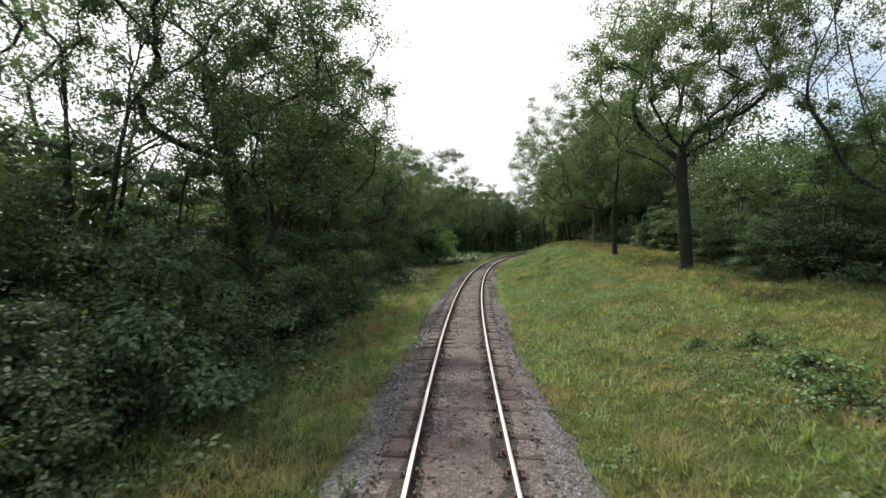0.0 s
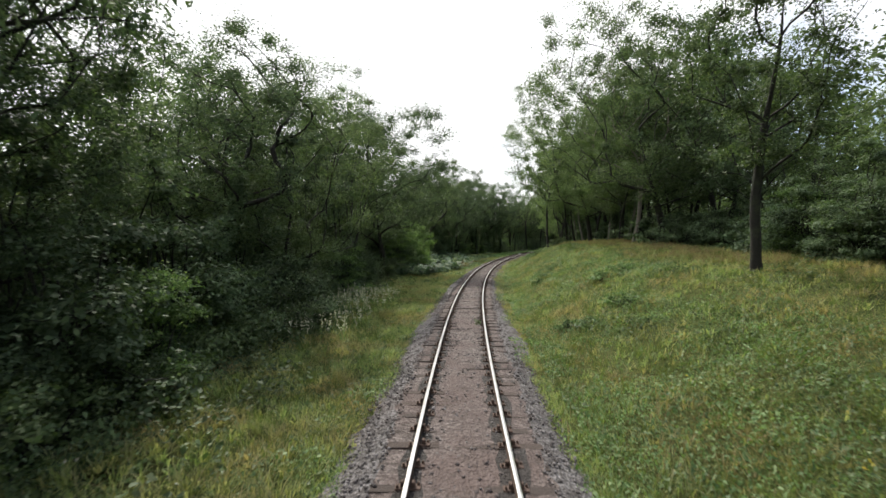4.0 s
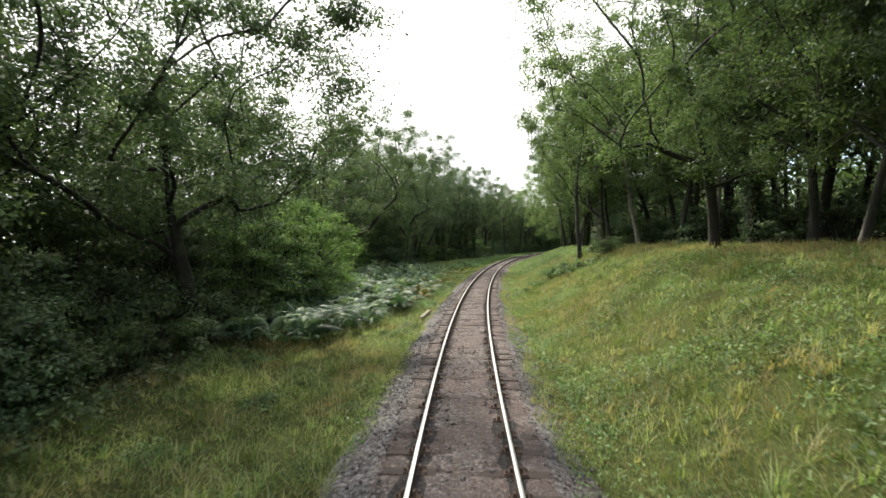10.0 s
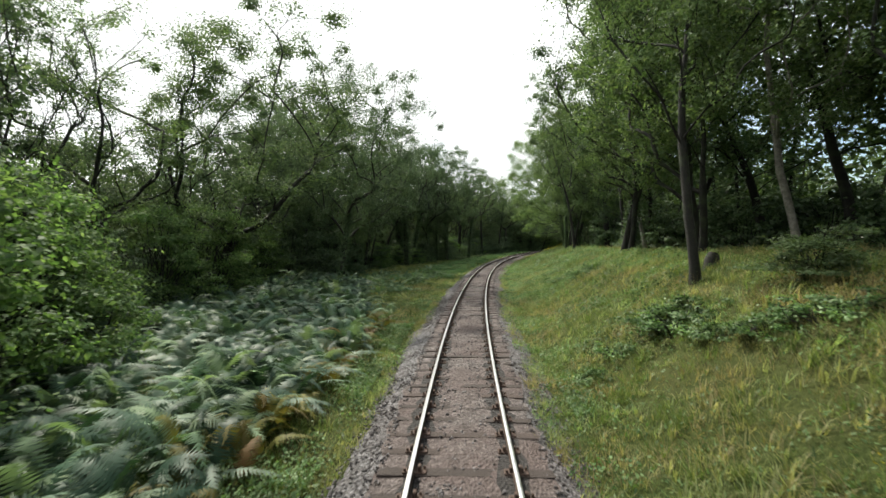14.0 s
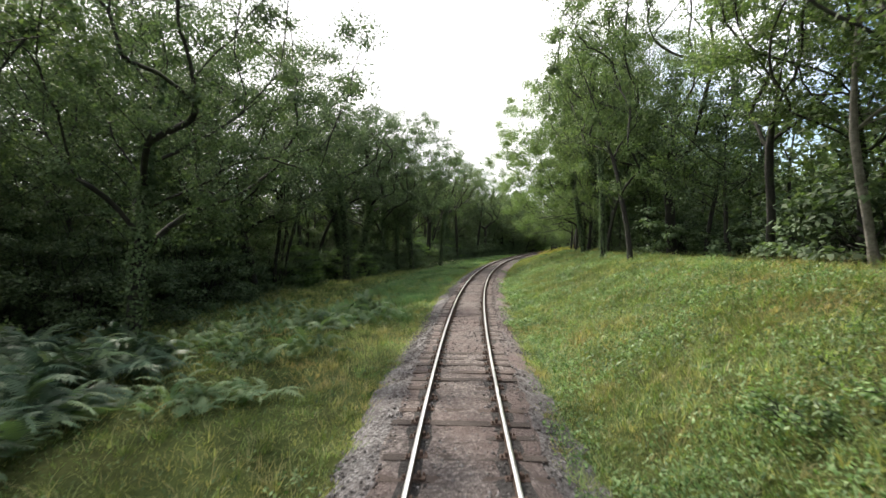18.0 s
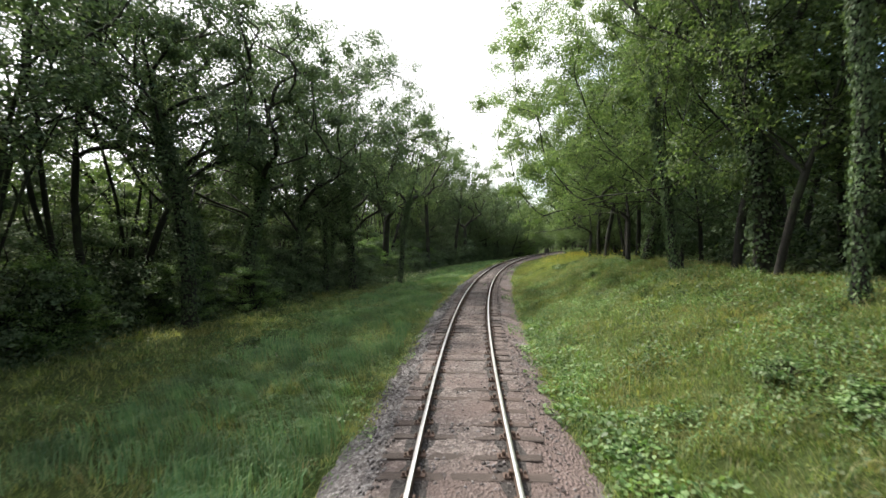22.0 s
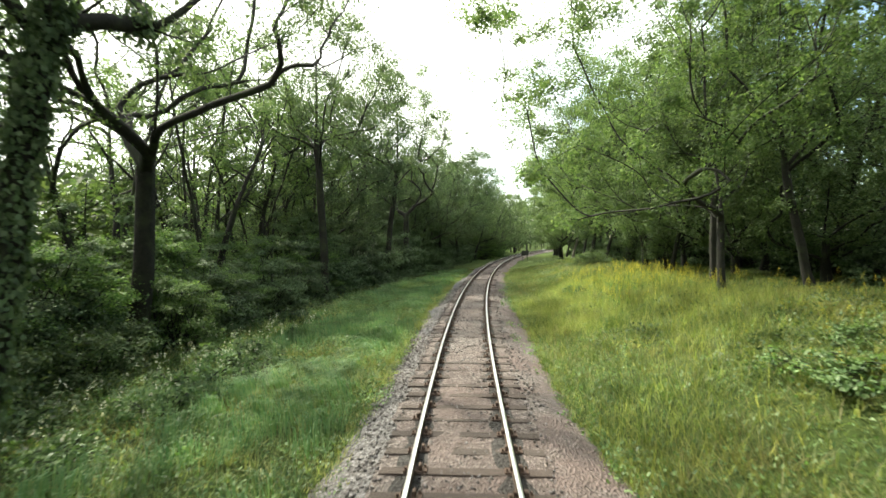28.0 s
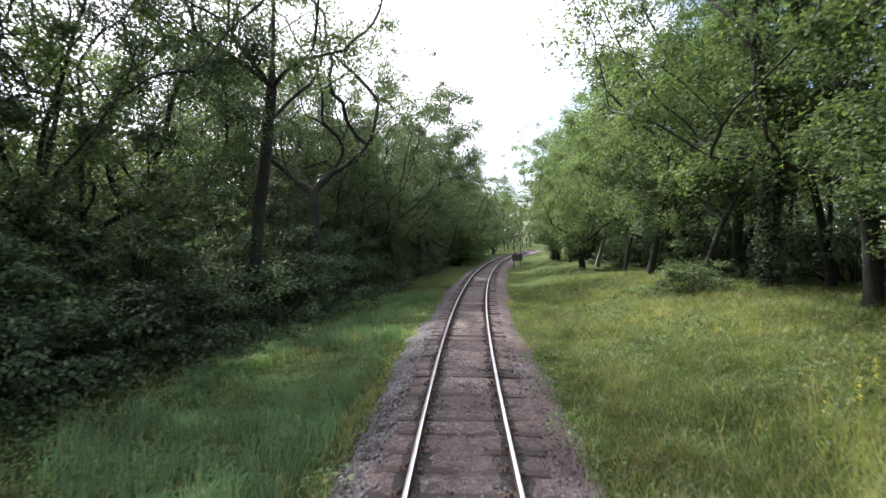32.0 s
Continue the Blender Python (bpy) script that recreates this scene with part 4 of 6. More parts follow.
# Single trees and shrubs that stand out: kind, s, d, scale, turn, width
SINGLE = [
    # right
    ("oak", 34.0, 13.9, 1.0, 180, 1.0), ("slim", 45.6, 12.1, 1.0, 0, 1.0), ("bare", 69.3, 13.3, 1.05, 60, 0.9), ("birch", 78.5, 14.8, 1.0, 10, 1.0),
    ("hazel", 52.0, 17.5, 0.75, 0, 1.0), ("bush_c", 47.0, 18.5, 0.9, 30, 1.0), ("bush_c", 42.0, 19.5, 1.2, 30, 1.1), ("bush_c", 37.0, 18.5, 1.0, 80, 1.2),
    ("round", 29.0, 22.0, 0.75, 0, 1.0), ("oak_b", 23.5, 19.5, 0.95, 140, 0.8), ("bush_c", 26.0, 17.5, 1.1, 10, 1.1), ("bush_c", 30.5, 17.6, 0.9, 70, 1.1),
    ("edge", 84.0, 11.8, 1.0, 190, 1.0), ("tall", 81.0, 14.5, 1.05, 90, 1.0), ("edge", 66.5, 15.0, 1.05, 180, 1.05), ("edge_light", 76.5, 13.6, 0.9, 170, 0.85), ("tall_b", 71.0, 15.5, 1.1, 200, 1.1), ("oak_dark", 61.5, 20.0, 0.66, 100, 0.8),
    ("tall", 94.0, 13.5, 1.0, 30, 1.0), ("wood_b", 97.6, 7.5, 0.95, 120, 0.9), ("tall_c", 104.0, 10.4, 1.0, 50, 1.0), ("birch", 100.5, 12.5, 1.05, 200, 1.0), ("birch", 91.5, 14.8, 1.1, 100, 1.0),
    ("bush_b", 93.8, 9.0, 0.62, 0, 1.3), ("tall", 113.5, 9.3, 1.0, 10, 1.0), ("ivy", 115.5, 10.3, 1.05, 40, 1.0), ("birch", 121.0, 12.8, 1.0, 250, 1.0), ("wood_a", 126.2, 12.4, 0.95, 70, 1.0),
    ("tall", 134.4, 9.1, 1.0, 160, 0.8), ("leaning", 140.9, 8.9, 1.0, 330, 0.55), ("oak_thin", 140.3, 13.4, 1.1, 60, 1.0), ("edge_light", 146.5, 10.2, 0.98, 180, 0.82), ("ivy_b", 148.4, 10.8, 1.1, 200, 1.0),
    ("wood_b", 151.0, 11.0, 1.0, 80, 1.0), ("over", 156.8, 10.4, 0.95, 185, 1.0), ("ivy_b", 153.6, 9.5, 1.15, 140, 0.55), ("oak_thin", 158.0, 16.5, 1.05, 10, 1.0), ("over", 163.5, 9.8, 0.97, 175, 1.0), ("ivy_b", 166.5, 11.6, 1.0, 310, 1.2),
    ("beech", 171.5, 11.2, 0.9, 45, 1.1), ("wood_b", 174.5, 10.3, 0.9, 70, 1.1), ("wood_a", 175.3, 13.0, 1.0, 140, 1.0), ("wood_a", 176.5, 15.2, 1.0, 20, 1.0), ("over", 186.3, 10.4, 1.0, 175, 1.0),
    ("wood_a", 187.0, 14.3, 1.0, 10, 1.0), ("beech", 113.0, 9.6, 0.95, 20, 0.9), ("beech", 122.5, 13.4, 1.0, 77, 0.95), ("slim", 190.5, 11.8, 1.05, 80, 0.9), ("wood_b", 193.5, 19.0, 1.0, 0, 1.0), ("edge", 207.3, 13.2, 0.95, 180, 1.15), ("edge_light", 199.0, 12.6, 0.85, 190, 1.0), ("round", 201.5, 13.0, 0.72, 0, 1.15), ("round", 195.6, 15.0, 0.8, 120, 1.1), ("round", 190.4, 17.0, 0.75, 240, 1.15), ("edge_light", 216.5, 11.5, 0.9, 180, 1.1),
    ("oak_thin", 221.5, 15.5, 0.8, 80, 1.2), ("edge_light", 229.0, 10.8, 0.85, 170, 0.95), ("round", 234.0, 8.5, 1.0, 0, 1.0), ("edge_light", 242.5, 9.5, 0.8, 190, 0.95), ("tall_c", 249.0, 9.0, 0.9, 0, 1.0), ("bush_b", 214.0, 10.2, 0.9, 0, 1.3),
    # left
    ("ivy", 23.5, -10.0, 1.1, 0, 1.1), ("clump", 26.5, -11.5, 1.1, 30, 1.1), ("clump", 17.5, -14.0, 1.1, 0, 0.95), ("clump", 30.5, -9.8, 1.1, 10, 0.9), ("edge_dark", 34.0, -11.0, 0.72, 10, 0.9), ("edge", 49.5, -10.2, 0.72, 0, 0.95), ("clump", 33.5, -13.0, 1.05, 100, 1.0), ("clump", 36.0, -12.0, 0.95, 200, 1.0),
    ("tall_b", 41.0, -12.5, 0.8, 10, 1.0), ("ivy", 46.0, -11.8, 0.78, 120, 1.2), ("tall_b", 50.5, -13.5, 0.85, 60, 1.0), ("clump", 62.5, -10.6, 1.0, 40, 1.0), ("hazel", 60.0, -10.0, 0.85, 0, 1.1), ("round", 65.5, -15.0, 1.0, 60, 0.9),
    ("edge_dark", 77.0, -10.6, 1.02, -15, 1.12), ("oak_dark", 70.0, -16.0, 0.95, 130, 1.0), ("hazel", 80.5, -10.4, 1.0, 0, 1.0), ("hazel", 84.5, -10.2, 1.1, 50, 1.0), ("hazel", 88.5, -10.4, 1.3, 100, 1.0), ("hazel", 92.5, -11.8, 1.2, 30, 1.0), ("hazel", 96.5, -14.0, 1.2, 60, 1.0), ("bush_c", 82.5, -11.5, 1.3, 0, 1.0), ("bush_c", 86.5, -12.5, 1.4, 40, 1.0), ("bush_c", 90.5, -13.5, 1.3, 90, 1.0),
    ("oak_b", 111.6, -16.6, 1.04, 0, 1.15), ("oak_thin", 106.8, -20.5, 0.92, 100, 1.05), ("oak_dark", 103.8, -21.5, 0.85, 0, 0.9), ("oak_dark", 122.5, -20.5, 0.88, 40, 1.0), ("clump_b", 104.0, -24.0, 1.2, 20, 1.0), ("dome", 120.8, -11.2, 0.98, 0, 0.88), ("edge", 133.0, -20.0, 1.1, 10, 1.0), ("bush_c", 124.5, -16.6, 1.1, 0, 1.1), ("bush_c", 127.5, -16.9, 1.2, 90, 1.1), ("bush_c", 131.0, -16.8, 1.15, 200, 1.1), ("bush_c", 134.5, -16.4, 1.15, 300, 1.1), ("edge_dark", 139.5, -15.8, 1.0, 0, 1.2), ("clump", 115.0, -21.5, 0.85, 0, 1.0), ("hazel", 101.5, -18.0, 0.85, 10, 1.0),
    ("hazel", 106.0, -16.4, 1.15, 70, 1.0), ("hazel", 110.5, -16.2, 1.2, 150, 1.0), ("hazel", 114.8, -17.0, 1.1, 250, 1.0), ("hazel", 118.5, -17.2, 1.0, 20, 1.1), ("tall_b", 128.0, -19.0, 0.9, 10, 1.0), ("tall", 131.5, -20.0, 0.95, 100, 1.0), ("tall_b", 135.0, -18.0, 1.0, 250, 1.2), ("clump", 143.5, -16.0, 1.05, 10, 0.95), ("ivy", 150.8, -12.6, 1.05, 0, 1.0), ("clump_b", 153.5, -17.5, 1.1, 0, 1.1), ("hazel", 152.8, -14.6, 0.62, 0, 1.2), ("hazel", 146.5, -15.4, 0.7, 90, 1.2), ("hazel", 156.6, -12.9, 0.5, 200, 1.3), ("hazel", 159.6, -14.4, 0.7, 40, 1.2), ("hazel", 162.5, -16.6, 0.85, 120, 1.2),
    ("ivy", 155.0, -14.4, 1.05, 0, 1.25), ("ivy", 157.7, -13.3, 1.0, 80, 1.2), ("clump", 148.5, -16.0, 1.05, 200, 1.1), ("ivy", 177.9, -15.6, 0.95, 10, 1.0),
    # dark bush_c from s 185 to 195 stand in for the hedge's shaded front
    ("dome", 163.6, -12.8, 1.05, 20, 0.95), ("leaning", 171.6, -7.2, 1.0, 180, 0.8), ("dome", 168.5, -10.3, 1.1, 120, 1.05), ("ivy", 166.4, -11.8, 0.95, 0, 0.8), ("ivy_b", 172.9, -13.9, 1.0, 60, 0.9), ("open_oak", 181.5, -11.7, 1.08, 200, 1.0), ("bush_b", 178.2, -10.6, 0.9, 40, 1.1), ("hazel", 182.6, -10.6, 0.55, 140, 1.3), ("bush_c", 186.2, -11.2, 0.75, 0, 1.1), ("bush_c", 190.6, -11.0, 0.8, 80, 1.1), ("bush_c", 195.0, -10.9, 0.75, 170, 1.1), ("hazel", 187.6, -11.0, 0.55, 240, 1.3), ("bush_c", 185.5, -12.2, 0.85, 0, 1.2), ("bush_c", 189.8, -12.6, 0.9, 90, 1.2), ("bush_c", 194.3, -12.4, 0.85, 200, 1.2), ("hazel", 199.5, -11.2, 0.72, 280, 1.3), ("hazel", 179.0, -12.6, 0.8, 120, 1.2),
    # hazels from s 183 to 202 carry the hedge's sunlit top in leaf colour
    ("high", 197.6, -10.1, 1.0, 10, 1.0), ("high", 210.0, -8.7, 1.0, 130, 1.0), ("hazel", 183.5, -13.2, 0.9, 0, 1.1), ("hazel", 187.5, -14.0, 0.95, 60, 1.1), ("hazel", 192.0, -14.6, 0.95, 120, 1.1), ("hazel", 196.6, -13.6, 0.9, 180, 1.1), ("hazel", 201.5, -12.4, 0.9, 240, 1.1), ("edge_dark", 206.5, -12.6, 0.95, 0, 0.9), ("tall_b", 203.5, -15.5, 0.95, 80, 1.0), ("edge_dark", 219.5, -12.0, 0.9, 100, 0.9), ("clump_b", 190.0, -14.0, 1.1, 20, 1.0), ("clump_b", 187.0, -17.0, 1.2, 120, 1.0), ("clump_b", 193.5, -16.5, 1.25, 220, 1.0), ("clump_b", 200.5, -16.0, 1.2, 320, 1.0), ("clump", 196.5, -18.5, 1.1, 60, 1.0), ("clump_b", 197.0, -15.0, 1.0, 100, 1.0), ("clump_b", 204.0, -14.0, 1.1, 100, 1.0), ("open_oak", 215.8, -8.0, 1.05, 60, 0.9),
    ("edge", 224.0, -8.6, 0.9, 0, 1.0), ("oak_thin", 210.0, -13.0, 0.95, 50, 1.0), ("edge_dark", 229.0, -7.0, 0.9, 0, 1.05), ("edge_dark", 241.0, -6.5, 0.85, 0, 1.1), ("edge", 254.0, -6.0, 0.8, 0, 1.1), ("round", 263.0, -6.6, 0.95, 0, 1.1), ("round", 269.0, -9.5, 1.0, 70, 1.1), ("round", 276.0, -6.4, 0.9, 140, 1.1), ("round", 284.0, -8.0, 1.0, 210, 1.2), ("round", 293.0, -7.0, 1.0, 280, 1.2), ("hazel", 258.5, -5.4, 1.2, 0, 1.0), ("hazel", 270.5, -5.2, 1.3, 90, 1.0), ("round", 302.0, -6.0, 1.0, 20, 1.2), ("round", 258.0, 8.2, 0.9, 0, 1.1), ("round", 268.0, 8.6, 0.95, 50, 1.1),
]
for kind, s, d, scale, turn, wide in SINGLE:
    plant(kind, s, d, scale, turn, wide=wide)


BACK = []                                            # trees deep in the wood: s, d, height


def fill_woods():
    rng = random.Random(42)
    near_l = ["tall_b", "clump", "tall", "oak_dark", "ivy"]
    low_l = ["tall_b", "clump", "tall", "tall_b", "ivy"]
    thin_l = ["clump_b", "oak_thin", "slim", "clump_b"]
    near_r = ["tall", "tall_b", "tall_c", "birch", "ivy"]
    high_r = ["wood_a", "wood_b", "ivy", "wood_a", "birch"]
    far = ["far", "far_b", "far_c", "far", "far_b"]
    taken = [(q[1], q[2]) for q in SINGLE]

    def put(kinds, s, d, lo, hi, gap):
        if all((s - a) ** 2 + (d - b) ** 2 > gap * gap for a, b in taken):
            taken.append((s, d))
            if kinds:
                plant(rng.choice(kinds), s, d, rng.uniform(lo, hi), wide=rng.uniform(1.0, 1.3))
            else:
                BACK.append((s, d, 17.5 * rng.uniform(lo, hi)))

    s = 12.0
    while s < 400:                                   # right
        e = right_edge(s)
        if 66 < s < 270:
            put(high_r if 122 < s < 205 else near_r, s + rng.uniform(-1, 1), e + rng.uniform(0.3, 3.0), 0.9, 1.1, 4.6 if 122 < s < 205 else 3.0)
        low = 0.62 if 124 < s < 190 else 0.5 if s < 63 else 1.0         # younger trees stand behind here
        put(far if s < 270 else None, s + rng.uniform(-2, 2), e + (rng.uniform(4.5, 8) if s > 50 else rng.uniform(6, 10)), 0.9 * low, 1.1 * low, 3.0)
        for lo, hi in ((11, 16), (18, 25), (27, 38)):
            put(None, s + rng.uniform(-2, 2), e + rng.uniform(lo, hi), 0.85 * low, 1.1 * low, 3.0)
        s += 4.6 if s < 270 else 6.5
    s = 8.0
    while s < 400:                                   # left
        e = left_edge(s)
        tall = 0.9 if s < 50 else 1.15 if 122 < s < 172 else 1.05 if s > 98 else 1.0
        if 105 < s < 131:
            put(["oak_b", "oak_thin", "tall_b"], s + rng.uniform(-1, 1), e - rng.uniform(3.0, 6.5), 0.75, 0.9, 5.5)
        elif 158 < s < 213:
            put(thin_l, s + rng.uniform(-1, 1), e - rng.uniform(2.0, 5.5), 0.85, 1.05, 4.0)
        else:
            put((near_l if s > 32 else low_l) if s < 260 else None, s + rng.uniform(-1, 1), e - rng.uniform(1.5, 4.5), 0.8 * tall, 0.97 * tall, 3.2 if 50 < s < 80 or s > 215 else 5.0)
        low = 0.62 if s < 48 or 105 < s < 131 or 150 < s < 215 else 1.0
        put(far if s < 260 else None, s + rng.uniform(-2, 2), e - rng.uniform(7, 12), 0.78 * low * min(tall, 1.1), 0.97 * low * min(tall, 1.1), 3.0)
        if s > 55:
            for lo, hi in ((14, 20), (22, 32)):
                put(None, s + rng.uniform(-2, 2), e - rng.uniform(lo, hi), 0.75 * low, 0.95 * low, 3.0)
        s += 5.0 if s < 270 else 6.5
    s = 5.0
    while s < 275:                                   # shrubs at the foot of the left wood
        e = left_edge(s)
        if s < 84 or s > 168:
            big = 1.3 if s < 52 else 1.12
            front = ["bush", "bush_b", "bush"]
            if 20 < s < 46 or 174 < s < 199:
                front = ["bush_b", "hazel", "bush_b"]      # lighter kinds: the hedge's sunlight is put into leaf colour
            kind = rng.choice(front)
            plant(kind, s, e - rng.uniform(0.6, 1.4), (0.6 if kind == "hazel" else 1) * big * rng.uniform(0.75, 1.05))
            plant(rng.choice(["bush_c", "bush"]), s + rng.uniform(-0.8, 0.8), e - rng.uniform(2.4, 4.0), big * rng.uniform(0.9, 1.15) * (0.95 if 172 < s < 212 else 1))
            plant("under", s, e - rng.uniform(5.5, 8.5), rng.uniform(1.1, 1.6))
            if 196 < s < 232:
                plant("bush_c", s + 0.8, e - rng.uniform(0.8, 2.0), rng.uniform(1.0, 1.3))
            if s < 84:
                plant("bush_c", s, e - rng.uniform(6, 10), rng.uniform(1.2, 1.6))
        else:
            big = 1.25 if s > 122 else 1.0
            plant(rng.choice(["bush", "bush_c", "under"]), s, e - rng.uniform(1.0, 2.5), big * rng.uniform(0.7, 1.0))
            if s > 118:
                plant("bush_c", s, e - rng.uniform(2.5, 5), rng.uniform(1.1, 1.45))
            plant("under", s, e - rng.uniform(4, 7), rng.uniform(1.0, 1.5))
        s += 2.3
    s = 8.0
    while s < 285:                                   # shade plants in the right wood
        e = right_edge(s)
        plant("under", s, e + rng.uniform(5, 9), rng.uniform(0.8, 1.3))
        plant("under", s + 1.5, e + rng.uniform(11, 18), rng.uniform(1.0, 1.6))
        if s < 70:
            plant(rng.choice(["bush_c", "under", "bush"]), s, e + rng.uniform(1.5, 4), rng.uniform(0.9, 1.2))
        s += 3.6
    for lo, hi in ((-10, 60), (112, 240)):           # thickets that close the view low down
        s = lo
        while s < hi:
            BACK.append((s, left_edge(s) - rng.uniform(9, 14), rng.uniform(6.5, 9)))
            BACK.append((s + 1, left_edge(s) - rng.uniform(15, 22), rng.uniform(7, 10)))
            s += 3
    for s in range(-45, 6, 6):                       # behind the first place
        BACK.append((s, -12 + rng.uniform(-3, 1), 15))
        BACK.append((s, 22 + rng.uniform(-2, 4), 15))


fill_woods()


# low bramble clumps standing in the grass: s, d, scale
BRAMBLES = [(177, -7, 1.1), (179, -6.4, 1.0), (181, -7.4, 1.1), (175.5, -6.6, 0.9), (184.5, -6.8, 0.8), (12.1, 8.2, 0.9), (15, 8.6, 0.7), (10.3, 7.7, 0.9), (15.7, 7.2, 0.5), (50.2, 8, 0.9), (50.1, 6.9, 0.7), (43.3, 4.1, 0.6), (42.5, 4.7, 0.6), (43.2, 6.2, 0.8), (59.7, 5.2, 0.7), (58.8, 4.7, 0.6), (62.4, 6.1, 0.6), (91.2, 6.3, 0.7), (90.6, 7, 0.8), (89.9, 8.1, 0.7), (92.4, 5.8, 0.6), (94.6, 6.2, 0.9), (94.8, 5.5, 0.8), (93.8, 5.6, 0.9), (94.3, 4.2, 0.6), (93.5, 3.4, 0.6), (112.1, 5.1, 0.7), (111, 6.1, 0.8), (110.6, 6.9, 0.8), (137.7, 3.1, 0.5), (138.4, 4.1, 0.5), (136.7, 6.3, 0.7), (138.6, 6.1, 0.6), (149.5, 2.9, 0.5), (159.8, 7.1, 0.8), (175.3, 8, 0.6), (173.3, 6.7, 0.8), (174.3, 6.5, 0.7), (192.9, 5.8, 0.7), (172.7, -7, 0.8), (173.4, -7.1, 0.7), (174.3, -8.9, 0.9), (65.1, -10.1, 0.8), (65.4, -7.7, 0.6), (66.9, -5.6, 0.5), (69.9, -4.8, 0.5), (46.1, -7.9, 0.8), (44.9, -8.4, 0.8), (120.2, -7.4, 0.7), (122.4, -7.9, 0.6), (134.7, -5.2, 0.5), (148.5, -7.7, 0.7), (149.9, -6.5, 0.6), (147.1, -8.1, 0.7), (200.5, -8.1, 0.7), (201.2, -6.3, 0.6), (74.1, -6.9, 0.5), (78, -3.3, 0.5)]
for s, d, scale in BRAMBLES:
    plant("bramble", s, d, scale)


def deep_wood():
    """The trees deep in the wood, as one mass: trunks and crowns of leaf clumps."""
    rng = np.random.default_rng(78)
    wood, pts = Wood(), []
    for s, d, h in BACK:
        base = points_on(np.array(float(s)), np.array(float(d)))
        tr = bent(base + np.array([0, 0, -0.2]), (rng.normal(0, 0.05), rng.normal(0, 0.05), 1), h * 0.85, rng, 4, 0.1, 0.05)
        wood.limb(tr, np.linspace(0.2, 0.05, 5), 5)
        for _ in range(5):
            p = tr[int(rng.integers(1, 5))]
            end = bent(p, (rng.normal(), rng.normal(), 0.6), h * 0.22, rng, 2, 0.1, 0.1)
            wood.limb(end, (0.07, 0.05, 0.02), 3)
        lumps = np.array([base + np.array([rng.normal(0, h * 0.13), rng.normal(0, h * 0.13), h * rng.uniform(0.06 if s > 262 or h < 10.2 else 0.22, 0.97)]) for _ in range(16)])
        n = 560
        pts.append(lumps[rng.integers(0, 16, n)] + rng.normal(size=(n, 3)) * np.array([0.95, 0.95, 0.7]))
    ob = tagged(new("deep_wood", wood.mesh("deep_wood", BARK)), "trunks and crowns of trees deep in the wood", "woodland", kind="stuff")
    child("leaf_mass", leaves_mesh("leaf_mass", np.concatenate(pts), 0.54, rng, LEAF_MID, 0.45, 0.7, corners=3), ob)


deep_wood()


def far_woods():
    """Distant woodland round the place: rough crowns of large leaf clumps."""
    rng = np.random.default_rng(77)
    c = []
    for s in np.arange(-60, 460, 7.0):
        for side in (-1, 1):
            d = side * rng.uniform(46, 60)
            h = rng.uniform(6, 9) if side < 0 and s < 90 else rng.uniform(11, 16)
            c.append((s, d, h))
    for d in np.arange(-45, 46, 6.0):
        c.append((rng.uniform(425, 450), d, rng.uniform(13, 17)))
        c.append((rng.uniform(-75, -62), d, rng.uniform(11, 15)))
    pts = []
    for s, d, h in c:
        base = points_on(np.array(s), np.array(d))
        n = 420
        q = rng.normal(size=(n, 3))
        q /= np.linalg.norm(q, axis=1)[:, None]
        q *= (rng.random(n) ** 0.4)[:, None] * np.array([h * 0.36, h * 0.36, h * 0.5]) * rng.uniform(0.8, 1.2, (n, 1))
        pts.append(base + np.array([0, 0, h * 0.5]) + q)
    tagged(new("far_wood", leaves_mesh("far_wood", np.concatenate(pts), 1.0, rng, LEAF_DARK, 0.4, 0.75, corners=3)), "distant dark green woodland round the line", "woodland", kind="stuff")


far_woods()


# ---- grass, bracken and flowers on the verges ----
def blades(name, s, d, height, width, rng, mat, lean=0.35, label="", category=""):
    """Single pointed blades, one triangle each."""
    n = len(s)
    base = cover_on(s, d)
    base[:, 2] -= 0.02
    a = rng.uniform(0, 6.283, n)
    side = np.stack([np.cos(a), np.sin(a), np.zeros(n)], -1) * width[:, None] * 0.5
    b = rng.uniform(0, 6.283, n)
    tip = base + np.stack([np.cos(b), np.sin(b), np.zeros(n)], -1) * (height * rng.uniform(0.05, lean * 2, n))[:, None]
    tip[:, 2] += height
    v = np.stack([base - side, base + side, tip], 1)
    return tagged(new(name, quick_mesh(name, v.reshape(-1, 3), np.arange(3 * n).reshape(n, 3), mat)), label, category, kind="stuff")


def verge_points(n, rng, left=True, near=0.5):
    """Places on the grass between the ballast and the wood, denser beside the line."""
    s = 2.0 + 224 * rng.random(n) ** 1.05
    u = rng.random(n) ** (1.0 + near)
    if left:
        e = np.interp(s, *LEFT_EDGE) - 0.5
        start = -1.78 - 0.16 * np.sin(s * 0.8) * np.sin(s * 0.23) - 0.25 * rng.random(n)
    else:
        e = np.interp(s, *RIGHT_EDGE) + 2.5
        start = np.interp(s, [0, 50, 64, 108, 122, 255], [1.72, 1.72, 1.5, 1.5, 1.72, 1.9]) + np.interp(s, [118, 150, 166, 184, 200], [0, 0.15, 0.5, 0.25, 0]) + 0.15 * np.sin(s * 0.7 + 1) * np.sin(s * 0.19) + 0.3 * rng.random(n)
    return s, start + (e - start) * u


def patchy(s, d):
    return 0.5 + 0.5 * np.sin(s * 0.61 + 1.3 * np.sin(d * 0.5)) * np.sin(d * 0.83 + 0.9 * np.sin(s * 0.27))


